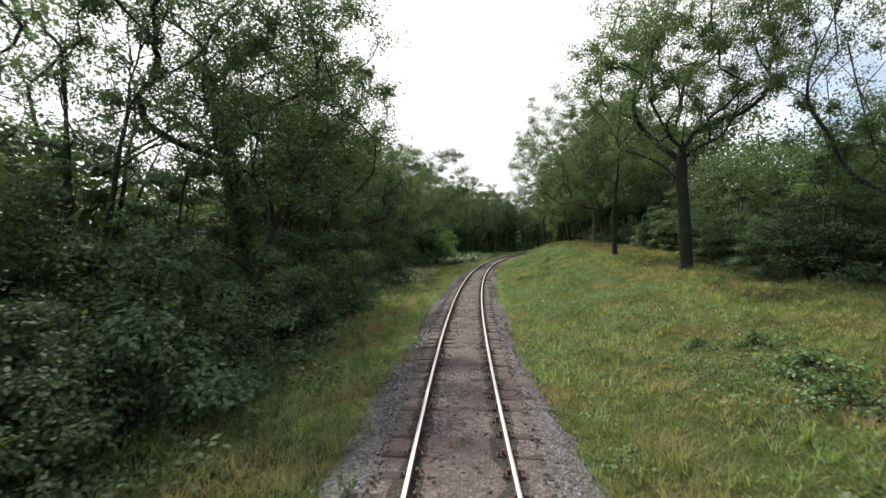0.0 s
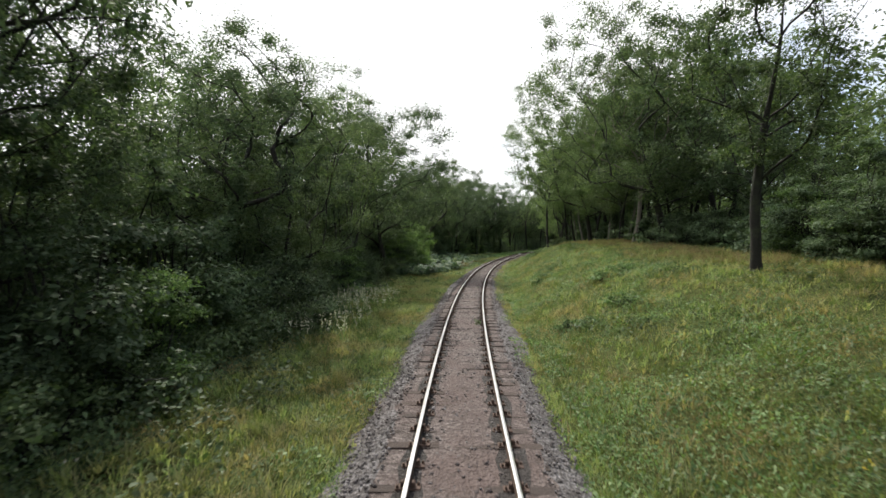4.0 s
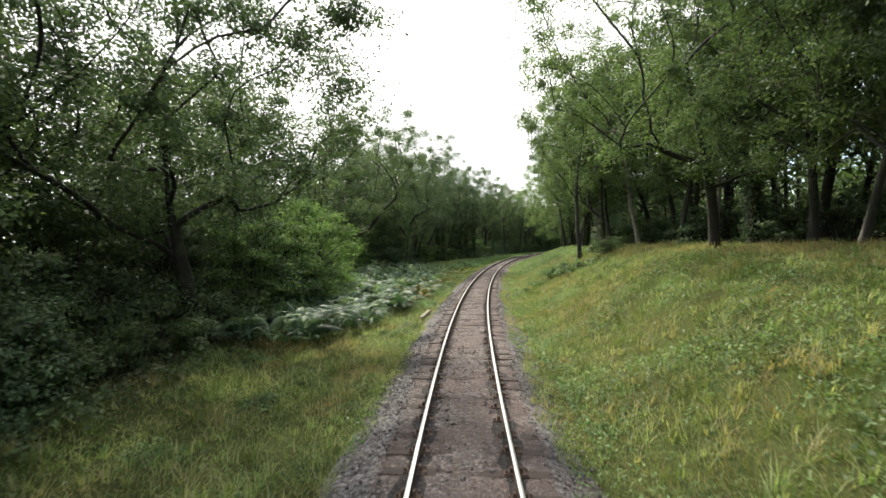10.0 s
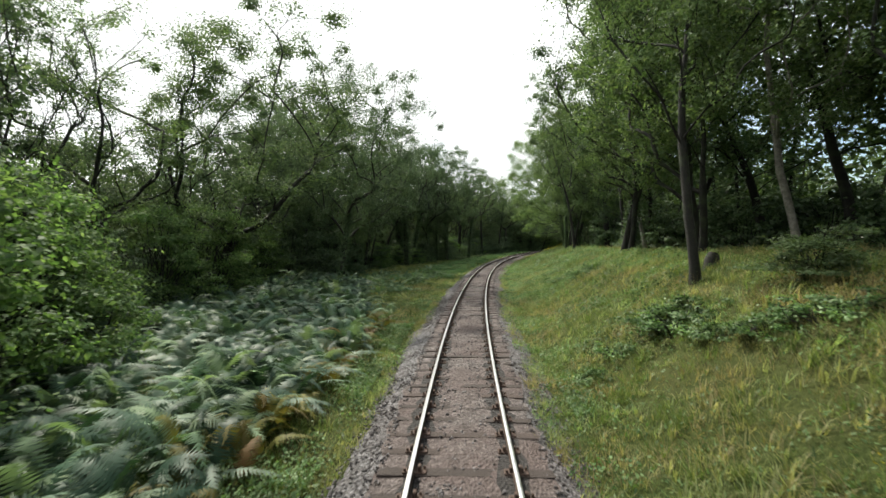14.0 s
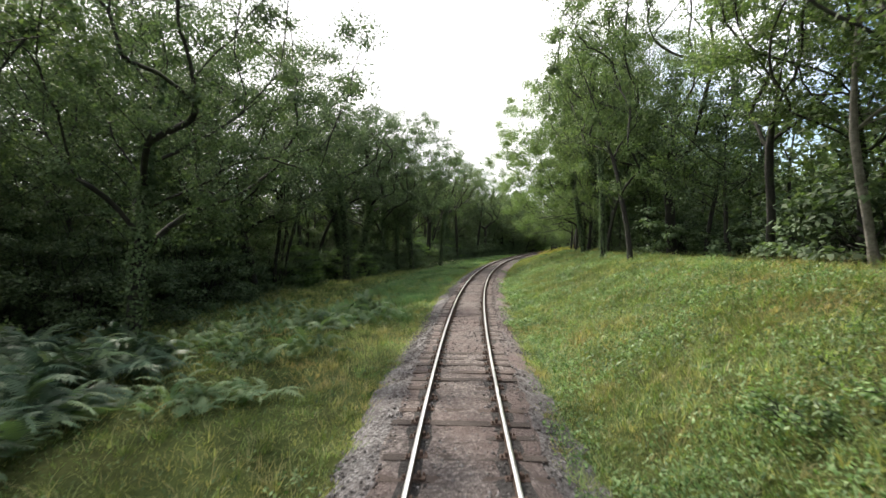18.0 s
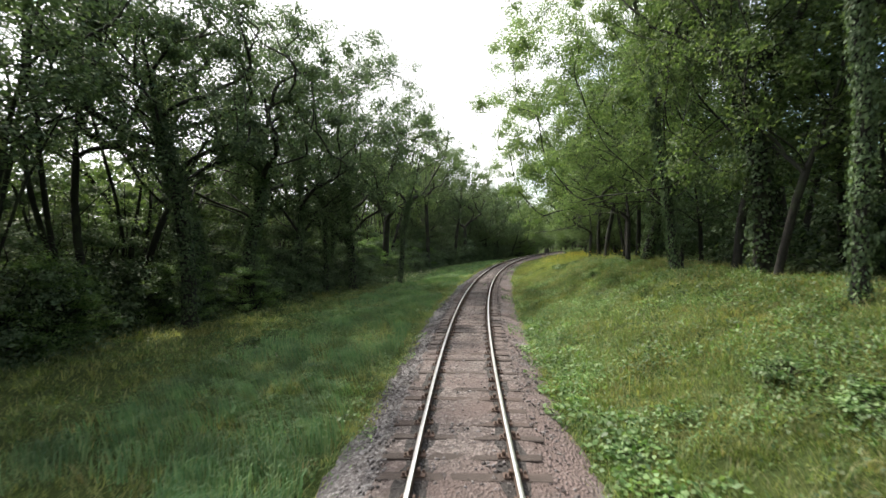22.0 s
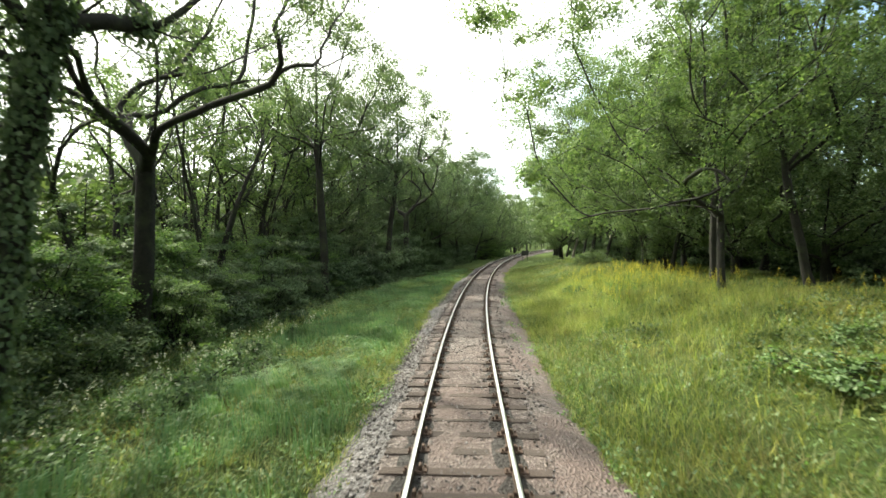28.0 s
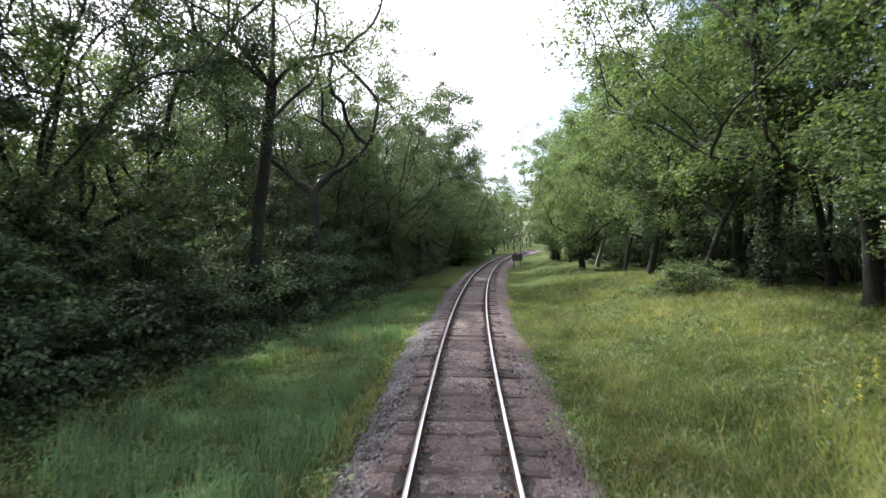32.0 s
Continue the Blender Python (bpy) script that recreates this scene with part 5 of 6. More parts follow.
def mottle(s, d, size, seed):
    """Smooth random field from 0 to 1 over the place, with lumps of about the given size in metres."""
    g = np.random.default_rng(seed).random((512, 128))
    x, y = (np.asarray(s) + 80) / size % 500, (np.asarray(d) + 64) / size % 120
    i, j = x.astype(int), y.astype(int)
    u, v = x - i, y - j
    u, v = u * u * (3 - 2 * u), v * v * (3 - 2 * v)
    return (g[i, j] * (1 - u) + g[i + 1, j] * u) * (1 - v) + (g[i, j + 1] * (1 - u) + g[i + 1, j + 1] * u) * v


def tufted(name, cs, cd, height, n, rng, mat, label, width=0.0135, open_=0.95, foot=0.07):
    """Tufts of narrow blades that fan out from their foot, two bends to a blade."""
    k = len(cs)
    a = rng.uniform(0, 6.283, (k, n))
    off = np.abs(rng.normal(0, foot, (k, n)))
    h = np.repeat(height[:, None], n, 1) * rng.uniform(0.55, 1.15, (k, n))
    s, d = cs[:, None] + off * np.cos(a), cd[:, None] + off * np.sin(a)
    s, d, h = s.ravel(), d.ravel(), h.ravel()
    base = cover_on(s, d)
    base[:, 2] -= 0.02
    hd = np.interp(s, LINE[0], LINE[3])
    b = a.ravel() + rng.normal(0, 0.6, k * n)
    ds, dd = np.cos(b), np.sin(b)
    out = np.stack([ds * np.sin(hd) + dd * np.cos(hd), ds * np.cos(hd) - dd * np.sin(hd), np.zeros(k * n)], -1)
    side = np.stack([-out[:, 1], out[:, 0], out[:, 2]], -1) * (width * (1 + 0.09 * np.abs(d)) * rng.uniform(0.6, 1.2, k * n))[:, None] * 0.5
    bow = (h * rng.uniform(0.1, 2 * open_, k * n))[:, None]
    up = np.array([0, 0, 1.0])
    mid = base + out * bow * 0.35 + up * h[:, None] * 0.66
    tip = base + out * bow + up * h[:, None] * 0.95
    v = np.stack([base - side, base + side, mid + side * 0.7, tip, mid - side * 0.7], 1).reshape(-1, 3)
    i = np.arange(k * n)[:, None] * 5
    f = (i[:, None, :] + np.array([[0, 1, 2], [0, 2, 4], [4, 2, 3]])[None]).reshape(-1, 3)
    return tagged(new(name, quick_mesh(name, v, f, mat)), label, "grass", kind="stuff")


rng = np.random.default_rng(21)
for left, count in ((True, 15000), (False, 23000)):
    s, d = verge_points(count, rng, left, 0.6)
    p = 0.6 * mottle(s, d, 1.3, 3) + 0.4 * mottle(s, d, 0.5, 4)
    keep = ~((s > 82) & (s < 118) & (d < np.where(s < 106, -2.1, -4.0)) & (rng.random(count) < 0.75)) & (rng.random(count) < 0.45 + 0.9 * p)
    s, d, p = s[keep], d[keep], p[keep]
    hgt = (0.1 + 0.36 * p ** 1.5 + 0.1 * rng.random(len(s))) * np.clip((np.abs(d) - 1.45) / 1.4, 0.28, 1.0)
    lush = s + rng.normal(0, 6, len(s)) > 128
    for part_, mat, text in ((~lush, GRASS, "long uneven yellow-green meadow grass on the railway verge"), (lush, GRASS_LUSH, "lush green meadow grass on the railway verge")):
        tufted("grass", s[part_], d[part_], hgt[part_], 10, rng, mat, text)
    s, d = verge_points(count * 13, rng, left, 0.7)
    k = mottle(s, d, 0.9, 5) > 0.12
    s, d = s[k], d[k]
    low = (0.07 + 0.12 * mottle(s, d, 0.7, 6)) * np.clip((np.abs(d) - 1.4) / 1.3, 0.4, 1.0)
    for lush, mat, text in ((False, GRASS, "short mixed grass below the taller tufts"), (True, GRASS_LUSH, "short green grass below the taller tufts")):
        q = (s > 128) == lush
        blades("short_grass", s[q], d[q], low[q], 0.015 + 0.0018 * np.abs(d[q]), rng, mat, 0.9, text, "grass")
s, d = verge_points(30000, rng, False, 0.15)
k = (mottle(s, d, 2.6, 8) + rng.normal(0, 0.08, len(s)) > 0.62) & (s < 130)
blades("red_seed_grass", s[k], d[k], 0.26 + 0.24 * rng.random(k.sum()), 0.008 + 0.006 * rng.random(k.sum()), rng, SEED_RED, 0.35, "patches of reddish seeding grass in the meadow", "grass")


def leaflets(name, c, size, rng, mat, label, flat=0.55):
    """Small pointed leaves of low plants, one triangle each."""
    n = len(c)
    a = rng.uniform(0, 6.283, n)
    out = np.stack([np.cos(a), np.sin(a), rng.normal(0.1, 0.6, n)], -1)
    side = np.stack([-np.sin(a), np.cos(a), rng.normal(0, 1 - flat, n)], -1)
    ln = (size * rng.uniform(0.6, 1.4, n))[:, None]
    v = np.stack([c - out * ln * 0.45 + side * ln * 0.28, c - out * ln * 0.45 - side * ln * 0.28, c + out * ln * 0.6], 1)
    return tagged(new(name, quick_mesh(name, v.reshape(-1, 3), np.arange(3 * n).reshape(n, 3), mat)), label, "meadow plants", kind="stuff")


def sward(count, left, seed):
    """Small broad leaves and clover low in the grass."""
    r = np.random.default_rng(seed)
    s, d = verge_points(count, r, left, 0.4)
    k = 0.7 * mottle(s, d, 1.6, seed) + 0.4 * mottle(s, d, 0.5, seed + 1) + r.normal(0, 0.1, count) > 0.42
    c = cover_on(s[k], d[k])
    c[:, 2] += 0.04 + 0.2 * r.random(k.sum()) * np.clip((np.abs(d[k]) - 1.5) / 1.5, 0.2, 1)
    leaflets("meadow_herbs", c, 0.06, r, LEAF_HERB, "small green herb leaves low in the meadow grass")


sward(110000, True, 51)
sward(190000, False, 52)


def herb_bank(count, seed, side=1, first=84, last=176, label="close cover of pale green herb leaves on the bank"):
    """Close cover of herb leaves, where the grass gives way."""
    r = np.random.default_rng(seed)
    s = r.uniform(first, last, count)
    d = side * (2.3 + r.random(count) ** 1.2 * (7.5 if side > 0 else 5.5))
    k = 0.75 * mottle(s, d, 2.2, seed) + 0.35 * mottle(s, d, 0.6, seed + 1) + r.normal(0, 0.07, count) > 0.22 + 0.9 * np.interp((s - first) / (last - first), [0, 0.17, 0.37, 0.72, 1], [0.85, 0.6, 0.34, 0.34, 0.75])
    c = cover_on(s[k], d[k])
    c[:, 2] += 0.06 + (0.16 + 0.32 * patchy(s[k] * 2.3, d[k] * 2.1)) * r.random(k.sum()) ** 0.7 * np.clip((abs(d[k]) - 1.8) / 1.5, 0.2, 1)
    leaflets("bank_herbs", c, 0.062, r, LEAF_HERB, label, 0.45)


herb_bank(190000, 53)
herb_bank(170000, 55, 1, -6, 98, "small herbs and clover leaves in the meadow")
herb_bank(80000, 56, -1, 78, 112, "green herbs and ground ivy below the bracken")
herb_bank(110000, 54, -1, 118, 225, "green herbs and nettles low on the left verge")


def tufts(count, left, seed):
    """Taller tussocks of grass standing out of the sward."""
    r = np.random.default_rng(seed)
    cs, cd = verge_points(count, r, left, 0.3)
    n = 30
    s = np.repeat(cs, n) + r.normal(0, 0.1, count * n)
    d = np.repeat(cd, n) + r.normal(0, 0.1, count * n)
    h = np.repeat(r.uniform(0.25, 0.52, count), n) * r.uniform(0.6, 1.1, count * n) * np.clip((np.abs(d) - 1.5) / 1.5, 0.35, 1.0)
    blades("grass_tussock", s, d, h, r.uniform(0.012, 0.022, count * n), r, GRASS_DEEP, 0.7, "darker green tussocks in the meadow grass", "grass")


def flowing_grass(count, seed):
    """Long soft grass that hangs over in waves, two bends to a blade."""
    r = np.random.default_rng(seed)
    n = 26
    cs, cd = r.uniform(126, 222, count), -2.5 - 5.0 * r.random(count) ** 1.2
    k = patchy(cs * 0.9, cd * 1.1) + r.normal(0, 0.15, count) > 0.42
    cs, cd = cs[k], cd[k]
    s, d = np.repeat(cs, n) + r.normal(0, 0.14, len(cs) * n), np.repeat(cd, n) + r.normal(0, 0.14, len(cs) * n)
    base = cover_on(s, d)
    a = np.repeat(2.4 + 0.9 * np.sin(cs * 0.5) + r.normal(0, 0.35, len(cs)), n) + r.normal(0, 0.3, len(s))
    out = np.stack([np.cos(a), np.sin(a), np.zeros(len(s))], -1)
    ln = r.uniform(0.35, 0.7, len(s))[:, None]
    side = np.stack([-np.sin(a), np.cos(a), np.zeros(len(s))], -1) * r.uniform(0.006, 0.011, len(s))[:, None]
    up = np.array([0, 0, 1.0])
    mid = base + out * ln * 0.28 + up * ln * 0.62
    tip = base + out * ln * 0.85 + up * ln * 0.52
    v = np.stack([base - side, base + side, mid + side, mid - side, tip], 1).reshape(-1, 3)
    i = np.arange(len(s))[:, None] * 5
    f = [list(q) for q in (i + np.array([0, 1, 2, 3])).tolist()] + [list(q) for q in (i + np.array([3, 2, 4])).tolist()]
    me = bpy.data.meshes.new("flowing_grass")
    me.from_pydata(v.tolist(), [], f)
    me.materials.append(GRASS_FLOW)
    tagged(new("flowing_grass", me), "long soft green grass hanging over in waves", "grass", kind="stuff")


flowing_grass(2600, 61)
tufts(1500, True, 5)
tufts(3600, False, 6)


def edge_tufts(count, seed):
    """Tufts that lean out over the stones along both edges of the ballast."""
    r = np.random.default_rng(seed)
    n = 24
    cs = r.uniform(1, 225, count)
    side = r.choice([-1, 1], count)
    cd = side * (np.where(side > 0, np.interp(cs, [0, 50, 64, 108, 122, 255], [1.95, 1.95, 1.65, 1.65, 1.9, 2.05]) + np.interp(cs, [118, 150, 166, 184, 200], [0, 0.15, 0.5, 0.25, 0]), 2.0) + 0.25 * r.random(count) + 0.2 * np.sin(cs * 0.9) * np.sin(cs * 0.31))
    s, d = np.repeat(cs, n) + r.normal(0, 0.1, count * n), np.repeat(cd, n) + r.normal(0, 0.08, count * n)
    h = np.repeat(r.uniform(0.16, 0.42, count), n) * r.uniform(0.6, 1.1, count * n)
    for lush, mat, text in ((False, GRASS, "rough grass tufts at the edge of the ballast"), (True, GRASS_LUSH, "green grass tufts at the edge of the ballast")):
        k = (s > 128) == lush
        blades("edge_grass", s[k], d[k], h[k], r.uniform(0.008, 0.018, k.sum()), r, mat, 0.7, text, "grass")


edge_tufts(900, 71)
s, d = verge_points(120000, rng, False, 0.2)
k = 0.8 * mottle(s, d, 2.8, 14) + 0.3 * mottle(s, d, 0.8, 15) + rng.normal(0, 0.06, len(s)) > 0.62
blades("seeding_grass", s[k], d[k], (0.3 + 0.3 * rng.random(k.sum())) * np.clip((d[k] - 1.5) / 1.4, 0.4, 1), 0.005 + 0.005 * rng.random(k.sum()), rng, STRAW, 0.35, "dry straw-coloured seeding grass stems among green grass", "grass")


# seeding grass of the sunny patch: the sunlight is put into the blades' colour
gr = np.random.default_rng(57)
s, d = gr.uniform(172, 200, 30000), 2.3 + 9.0 * gr.random(30000) ** 1.15
k = patchy(s * 0.6 + 1, d * 0.8) + gr.normal(0, 0.2, len(s)) > np.interp(s, [172, 182, 192, 200], [0.7, 0.35, 0.35, 0.95])
blades("golden_grass", s[k], d[k], (0.3 + 0.4 * gr.random(k.sum())) * np.clip((d[k] - 1.6) / 1.5, 0.35, 1), 0.01 + 0.01 * gr.random(k.sum()), gr, GRASS_SUNLIT, 0.5, "tall seeding grass in the open meadow, sunlight painted into its golden colour", "grass")


cr = np.random.default_rng(58)
s = cr.uniform(48, 94, 16000)
d = np.interp(s, *RIGHT_EDGE) - 3.2 + 3.4 * cr.random(16000)
k = mottle(s, d, 2.0, 21) + cr.normal(0, 0.1, len(s)) > 0.42
for half, mat, text in ((0, SEED_RED, "reddish dry grass along the crest of the bank"), (1, STRAW, "straw-coloured dry grass along the crest of the bank")):
    q = k & (np.arange(16000) % 2 == half)
    blades("crest_grass", s[q], d[q], 0.25 + 0.3 * cr.random(q.sum()), 0.02 + 0.008 * cr.random(q.sum()), cr, mat, 0.4, text, "grass")


def low_leaves(name, count, spots, size, height, mat, seed, label, category):
    """Broad leaves of low plants, in patches; spots: rows of s, d, radius."""
    r = np.random.default_rng(seed)
    sp = np.array(spots)
    i = r.choice(len(sp), count, p=sp[:, 2] ** 2 / (sp[:, 2] ** 2).sum())
    q, a = np.sqrt(r.random(count)), r.uniform(0, 6.283, count)
    s, d = sp[i, 0] + sp[i, 2] * q * np.cos(a) * 1.3, sp[i, 1] + sp[i, 2] * q * np.sin(a)
    d = np.where(d > 0, np.maximum(d, 1.55), np.minimum(d, -1.65))
    c = cover_on(s, d)
    c[:, 2] += height * (1 - q * q * 0.7) * r.random(count) ** 0.6 + 0.03
    return tagged(new(name, leaves_mesh(name, c, size, r, mat, 0.65, 0.8)), label, category, kind="stuff")


r = random.Random(8)
SPOTS_R = [(s, r.uniform(4.0, max(5.0, right_edge(s) - 1.0)), r.uniform(0.5, 1.5)) for s in np.arange(3, 240, 1.6)]
SPOTS_L = [(s, left_edge(s) + r.uniform(0.0, 2.4), r.uniform(0.4, 1.1)) for s in np.arange(5, 250, 1.7)]
SPOTS_T = [(s, r.choice([-1, 1, 1]) * r.uniform(1.75, 2.9), r.uniform(0.2, 0.6)) for s in np.arange(3, 220, 0.9)]
low_leaves("bramble_leaves", 34000, SPOTS_R, 0.085, 0.42, LEAF_BRAMBLE, 1, "low bramble and dock leaves in the meadow grass", "undergrowth")
low_leaves("verge_weeds", 16000, SPOTS_L, 0.13, 0.6, LEAF_BRAMBLE, 2, "nettles and brambles along the wood's foot", "weeds")
SPOTS_D = [(s, 2.0 + 1.4 * r.random(), r.uniform(0.3, 0.7)) for s in np.arange(126, 152, 0.8)]
low_leaves("dock_leaves", 4200, SPOTS_D, 0.11, 0.3, LEAF_HERB, 4, "broad dock and bramble leaves at the foot of the bank", "weeds")
SPOTS_V = [(s, r.uniform(max(-10.0, left_edge(s) + 1.0), -3.0), r.uniform(0.5, 1.3)) for s in np.arange(139, 200, 0.5)]
low_leaves("verge_herbs", 26000, SPOTS_V, 0.062, 0.32, LEAF_HERB, 5, "small leafy herbs and nettles growing through the verge grass", "weeds")
SPOTS_W = [(s, r.uniform(3.4, 9.5), r.uniform(0.5, 1.2)) for s in np.arange(138, 182, 0.55)]
low_leaves("meadow_herbs", 10000, SPOTS_W, 0.062, 0.3, LEAF_HERB, 6, "leafy herbs and young brambles in the meadow grass", "weeds")
low_leaves("trackside_weeds", 15000, SPOTS_T, 0.07, 0.22, LEAF_HERB, 3, "small green weeds at the edge of the ballast", "weeds")


def bracken(name, count, where, seed, mat, label, tall=1.0):
    """Fern fronds: an arching, tilted rib with pairs of pointed side leaves, each frond in one piece."""
    r = np.random.default_rng(seed)
    s, d = where(r, count)
    pairs = 22
    x = np.concatenate([[0.0], np.linspace(0.2, 1.0, pairs + 1)])
    az = r.uniform(0, 6.283, count)
    h = tall * r.uniform(0.5, 1.25, count) * (0.65 + 0.8 * mottle(s, d, 1.4, 31))
    ln = tall * r.uniform(0.75, 1.4, count)
    out = np.stack([np.cos(az), np.sin(az), np.zeros(count)], -1)
    roll = r.normal(0, 0.35, count)
    side = np.stack([-np.sin(az) * np.cos(roll), np.cos(az) * np.cos(roll), np.sin(roll)], -1)
    bow = r.uniform(1.35, 2.0, count)
    z = h[:, None] * (2.35 * x - bow[:, None] * x * x)
    rib = cover_on(s, d)[:, None] + out[:, None] * (ln[:, None] * (0.15 * x + 0.85 * x * x)[None])[..., None]
    rib[..., 2] += z
    p, fw = rib[:, 1:-1], rib[:, 2:] - rib[:, 1:-1]
    u = np.linspace(0, 1, pairs)
    wing = (tall * 0.33 * (1 - u) ** 0.75 * np.clip(u / 0.12 + 0.45, 0, 1) + 0.02)[None, :, None] * r.uniform(0.75, 1.2, (count, 1, 1))
    tips = []
    for sg in (-1, 1):
        w = wing * r.uniform(0.8, 1.1, (count, pairs, 1))
        q = p + sg * side[:, None] * w + fw * 2.0 + r.normal(size=p.shape) * 0.012
        q[..., 2] -= 0.28 * w[..., 0]
        tips.append(q)
    foot = rib[:, :1] + side[:, None] * 0.012
    v = np.concatenate([rib, tips[0], tips[1], foot], 1)
    n = v.shape[1]
    i = np.arange(pairs)
    f = np.concatenate([np.stack([i + 1, pairs + 2 + i, i + 2], 1), np.stack([i + 1, i + 2, 2 * pairs + 2 + i], 1), [[0, n - 1, 1]]])
    f = (np.arange(count)[:, None, None] * n + f[None]).reshape(-1, 3)
    return tagged(new(name, quick_mesh(name, v.reshape(-1, 3), f, mat)), label, "bracken", kind="stuff")


def fern_bank(r, n):
    s = np.repeat(76 + 44 * r.random(n // 5 + 1) ** 0.85, 5)[:n]
    near = np.interp(s, [75, 80, 86, 99, 104, 112, 122], [-6.2, -4.6, -3.6, -3.5, -4.8, -7.5, -9.5])
    far = np.interp(s, *LEFT_EDGE) + 0.2
    d = near + (far - near) * np.repeat(r.random(n // 5 + 1), 5)[:n] ** 1.1
    return s + r.normal(0, 0.12, n), d + r.normal(0, 0.12, n)


def fern_loose(r, n):
    c = r.integers(0, 26, n)
    cs, cd = np.linspace(104, 130, 26) + 2 * np.sin(np.arange(26) * 2.3), -4.8 - 5.5 * np.abs(np.sin(np.arange(26) * 1.7))
    return cs[c] + r.normal(0, 0.7, n), cd[c] + r.normal(0, 0.7, n)


bracken("bracken", 4000, fern_bank, 31, FERN, "dense bank of grey-green bracken fronds beside the track", 1.0)
bracken("bracken", 700, fern_bank, 35, FERN_PALE_SUNLIT, "yellow-green bracken fronds among the grey-green ones", 0.95)
bracken("bracken", 820, fern_loose, 32, FERN_PALE_SUNLIT, "scattered low bracken fronds in the grass", 0.6)
bracken("bracken", 120, lambda r, n: (np.repeat(r.uniform(119, 130, n // 5), 5) + r.normal(0, 0.15, n), np.repeat(r.uniform(-7.2, -3.7, n // 5), 5) + r.normal(0, 0.15, n)), 34, FERN_PALE_SUNLIT, "bracken plants in the verge grass, sunlight painted into their pale green", 0.75)
bracken("dry_bracken", 170, lambda r, n: (r.uniform(85, 103, n), r.uniform(-4.3, -3.2, n)), 33, FERN_OLD, "brown and yellow withered bracken at the bank's edge", 0.75)


def flower_spikes(name, s, d, height, mat, seed, label, heads=9, size=0.05):
    """Upright stems with a head of small petals or fluff."""
    r = np.random.default_rng(seed)
    n = len(s)
    base = cover_on(s, d)
    a = r.uniform(0, 6.283, n)
    lean = np.stack([np.cos(a), np.sin(a), np.zeros(n)], -1) * (0.12 * height)[:, None]
    top = base + lean + np.stack([np.zeros(n), np.zeros(n), height], -1)
    u = r.uniform(0.66, 1.02, (n, heads))[..., None]
    c = base[:, None] * (1 - u) + top[:, None] * u + r.normal(size=(n, heads, 3)) * 0.12 * (1.06 - u)
    w = np.array([0.007, 0, 0])
    stems = np.stack([base - w, base + w, top + w * 0.4, top - w * 0.4], 1).reshape(-1, 3)
    ob = tagged(new(name, quick_mesh(name + "_stems", stems, np.arange(4 * n).reshape(n, 4), LEAF_HERB)), label, "wild flowers", kind="stuff")
    child("flower_heads", leaves_mesh(name + "_heads", c.reshape(-1, 3), size, r, mat, 0.3, 0.9), ob)
    return ob


r = np.random.default_rng(41)
flower_spikes("willowherb", r.uniform(42, 57, 460), -4.4 - 4.0 * r.random(460) ** 0.8, r.uniform(0.55, 1.1, 460), FLUFF, 1, "seeding willowherb with white fluffy heads on the verge", 9, 0.06)
flower_spikes("willowherb", r.uniform(8, 240, 110), np.array([left_edge(x) + 0.3 for x in np.linspace(8, 240, 110)]), r.uniform(0.5, 0.9, 110), FLUFF, 2, "pale seed heads at the wood's foot", 5, 0.05)
flower_spikes("willowherb", r.uniform(173, 187, 120), -6.2 - 3.6 * r.random(120), r.uniform(0.4, 0.85, 120), FLUFF, 6, "pale seeding willowherb at the foot of the hedge", 8, 0.045)
flower_spikes("goldenrod", 185 + 13 * r.random(440), 5.0 + 5.5 * r.random(440) ** 0.8, r.uniform(0.65, 1.2, 440), YELLOW, 3, "tall goldenrod with yellow flower spikes in the meadow", 30, 0.024)
flower_spikes("goldenrod", r.uniform(172, 190, 160), r.uniform(6.0, 12.5, 160), r.uniform(0.6, 1.0, 160), YELLOW, 4, "goldenrod with yellow spikes below the trees", 24, 0.022)
flower_spikes("ragwort", r.uniform(4, 110, 60), r.uniform(4.0, 9.0, 60), r.uniform(0.35, 0.6, 60), YELLOW, 5, "small yellow ragwort flowers in the grass", 5, 0.04)


def weed(s, d, size, seed):
    """A small leafy weed growing in the stones."""
    r = np.random.default_rng(seed)
    stalk, tips = Wood(), []
    for i in range(7):
        a = i * 0.9 + r.uniform(-0.3, 0.3)
        st = bent((0, 0, -0.03), (math.cos(a) * 0.7, math.sin(a) * 0.7, 1), size * r.uniform(0.7, 1.1), r, 4, 0.05, 0.15)
        stalk.limb(st, np.linspace(0.004, 0.002, len(st)), 3)
        tips += list(st[1:])
    ob = tagged(new("weed"), "small green weed growing between the rails", "weed", group="weeds between the rails")
    child("stalk", stalk.mesh("stalk", LEAF_HERB), ob)
    c = np.array(tips)[r.integers(0, len(tips), 90)] + r.normal(size=(90, 3)) * size * 0.1
    child("foliage", leaves_mesh("foliage", c, size * 0.25, r, LEAF_BRAMBLE, 0.5, 0.5), ob)
    x, y, h = on_line(s, d)
    ob.matrix_basis = Matrix.Translation((float(x), float(y), -0.2))


for s, d, size, seed in ((8.6, 0.05, 0.2, 1), (44.3, 0.5, 0.32, 2), (168.8, 0.2, 0.22, 3), (171.2, -0.15, 0.14, 4), (60.0, 0.3, 0.13, 5), (24.0, -1.35, 0.22, 6), (7.0, -1.6, 0.35, 7), (110.3, -0.3, 0.15, 8)):
    weed(s, d, size, seed)


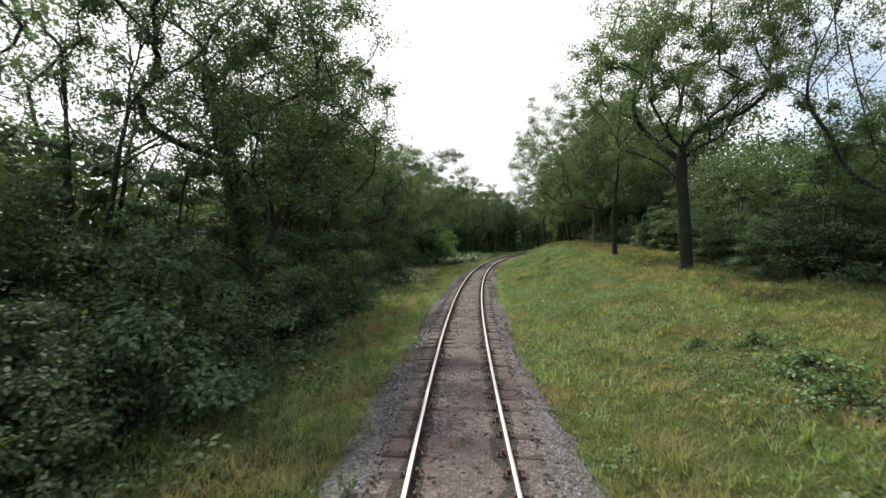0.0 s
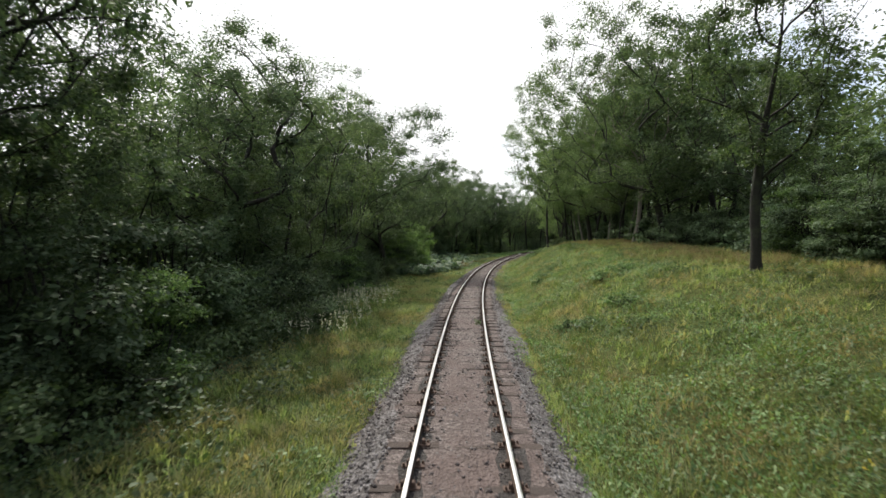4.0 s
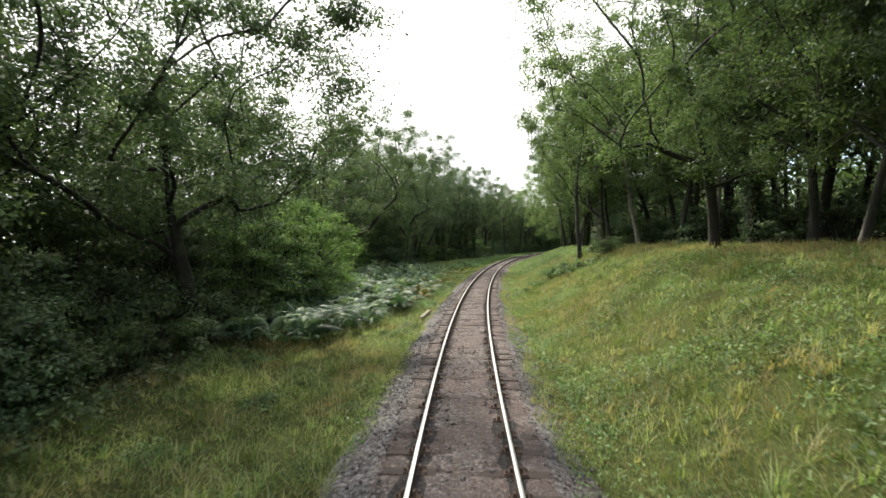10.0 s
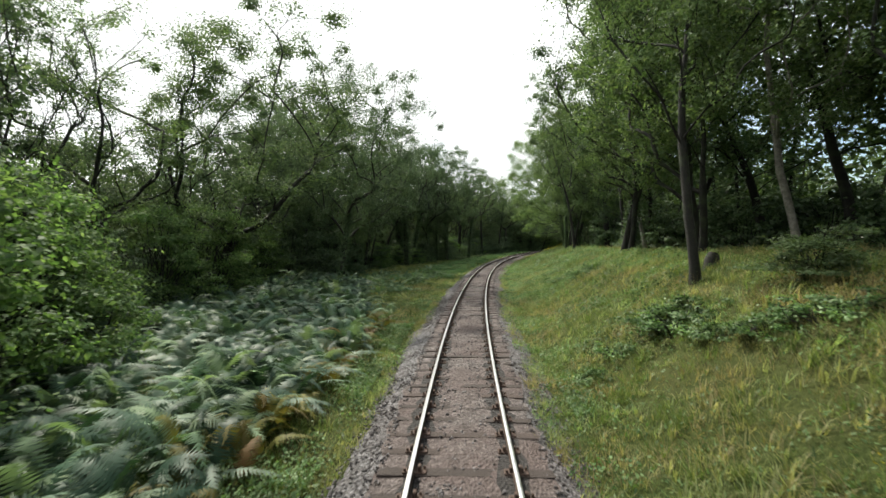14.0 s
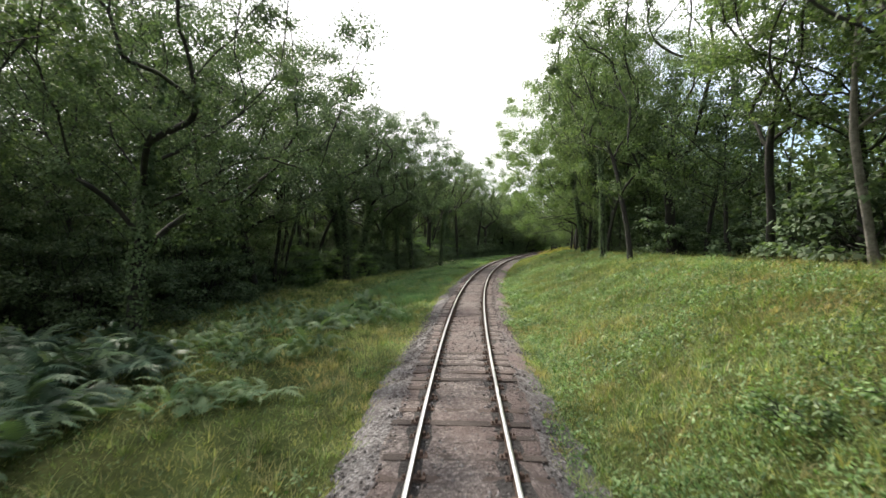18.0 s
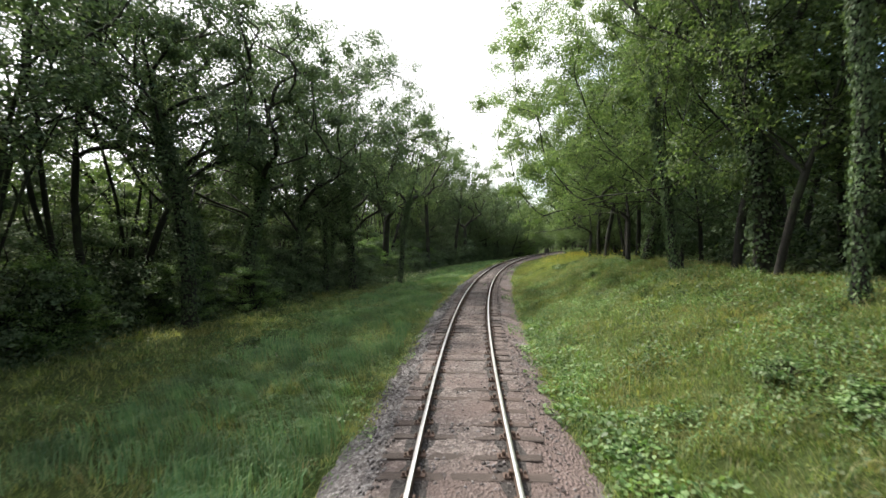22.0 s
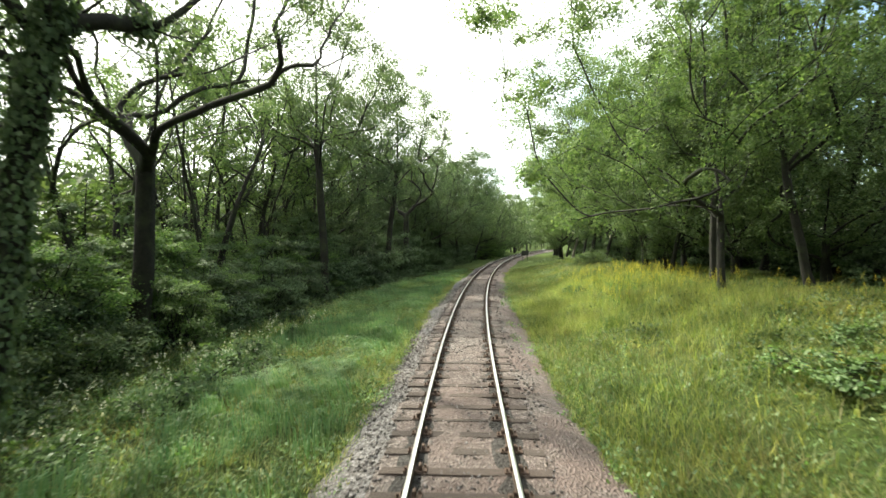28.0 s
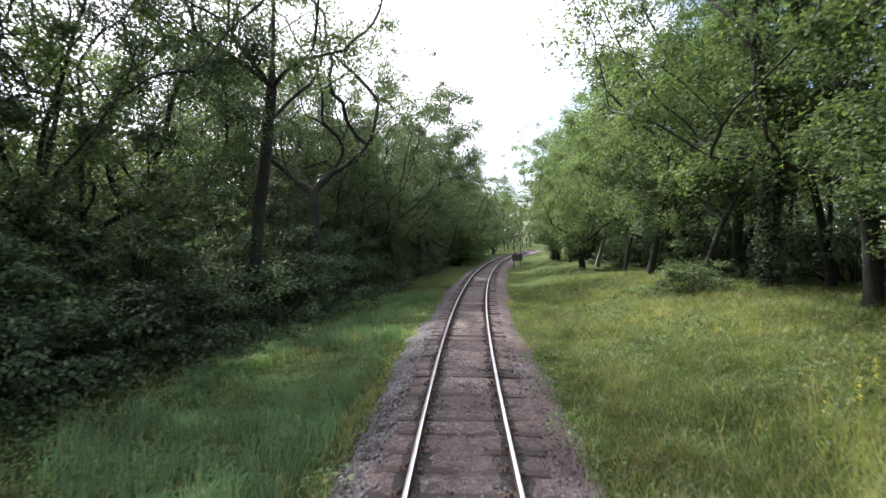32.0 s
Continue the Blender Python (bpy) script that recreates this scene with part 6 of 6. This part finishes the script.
# ---- lineside things ----
def make_board(s, d):
    """A board on two posts, seen from behind."""
    ob = tagged(new("lineside_sign"), "dark wooden lineside board on two posts, seen from behind", "sign")
    for sd in (-1, 1):
        bm = bmesh.new()
        box(bm, sd * 0.36, 0, 1.25, 0.1, 0.1, 2.7, 0.012)
        child("post", from_bm("post", bm, BOARD), ob)
    bm = bmesh.new()
    box(bm, 0, 0.08, 1.28, 1.15, 0.05, 0.78, 0.01)
    child("board", from_bm("board", bm, BOARD), ob)
    bm = bmesh.new()
    for z in (1.05, 1.5):
        box(bm, 0, 0.035, z, 1.1, 0.04, 0.07, 0.006)
    child("batten", from_bm("batten", bm, BOARD), ob)
    ob.matrix_basis = on_ground(s, d, 0.02)


make_board(249.0, 3.1)


def lying_beam(name, s, d, length, width, height, mat, label, turn=0.0):
    bm = bmesh.new()
    box(bm, 0, 0, height / 2, width, length, height, 0.015)
    bmesh.ops.subdivide_edges(bm, edges=[e for e in bm.edges if e.calc_length() > 0.5], cuts=5)
    rr = random.Random(int(s))
    for v in bm.verts:
        v.co += Vector((rr.uniform(-0.012, 0.012), 0, rr.uniform(-0.012, 0.012)))
    ob = tagged(new(name, from_bm(name, bm, mat)), label, "timber")
    ob.matrix_basis = on_ground(s, d, 0.06, turn)


lying_beam("old_sleeper", 82.9, -2.3, 2.5, 0.17, 0.12, TIMBER, "pale weathered timber beam lying beside the ballast", -2)
lying_beam("old_sleeper", 162.6, -2.95, 2.7, 0.26, 0.14, SLEEPER, "brown old sleeper lying at the grass edge", -8)


lying_beam("timber_block", 133.2, 2.05, 0.34, 0.13, 0.12, SLEEPER, "small dark block of old timber beside the ballast", 50)


def stump(s, d, height, radius, label):
    wood = Wood()
    rr = np.random.default_rng(int(s * 10))
    pts = bent((0, 0, -0.2), (0.05, 0.03, 1), height + 0.2, rr, 4, 0.0, 0.06)
    wood.limb(pts, [radius * 1.5, radius * 1.1, radius, radius * 0.95, radius * 0.6], 9)
    ob = tagged(new("tree_stump", wood.mesh("tree_stump", BARK)), label, "tree stump")
    ob.matrix_basis = on_ground(s, d)


stump(153.9, 9.8, 0.9, 0.14, "short broken tree stump in the grass")
stump(98.6, 8.4, 0.55, 0.25, "low mossy tree stump on the bank")
for s, d in ((128.0, -17.0), (133.3, -17.4), (139.0, -16.6)):
    bm = bmesh.new()
    box(bm, 0, 0, 0.45, 0.09, 0.09, 1.2, 0.01)
    ob = tagged(new("fence_post", from_bm("fence_post", bm, TIMBER)), "short grey wooden fence post at the wood's edge", "fence post", group="fence posts")
    ob.matrix_basis = on_ground(s, d, -0.1, 12)
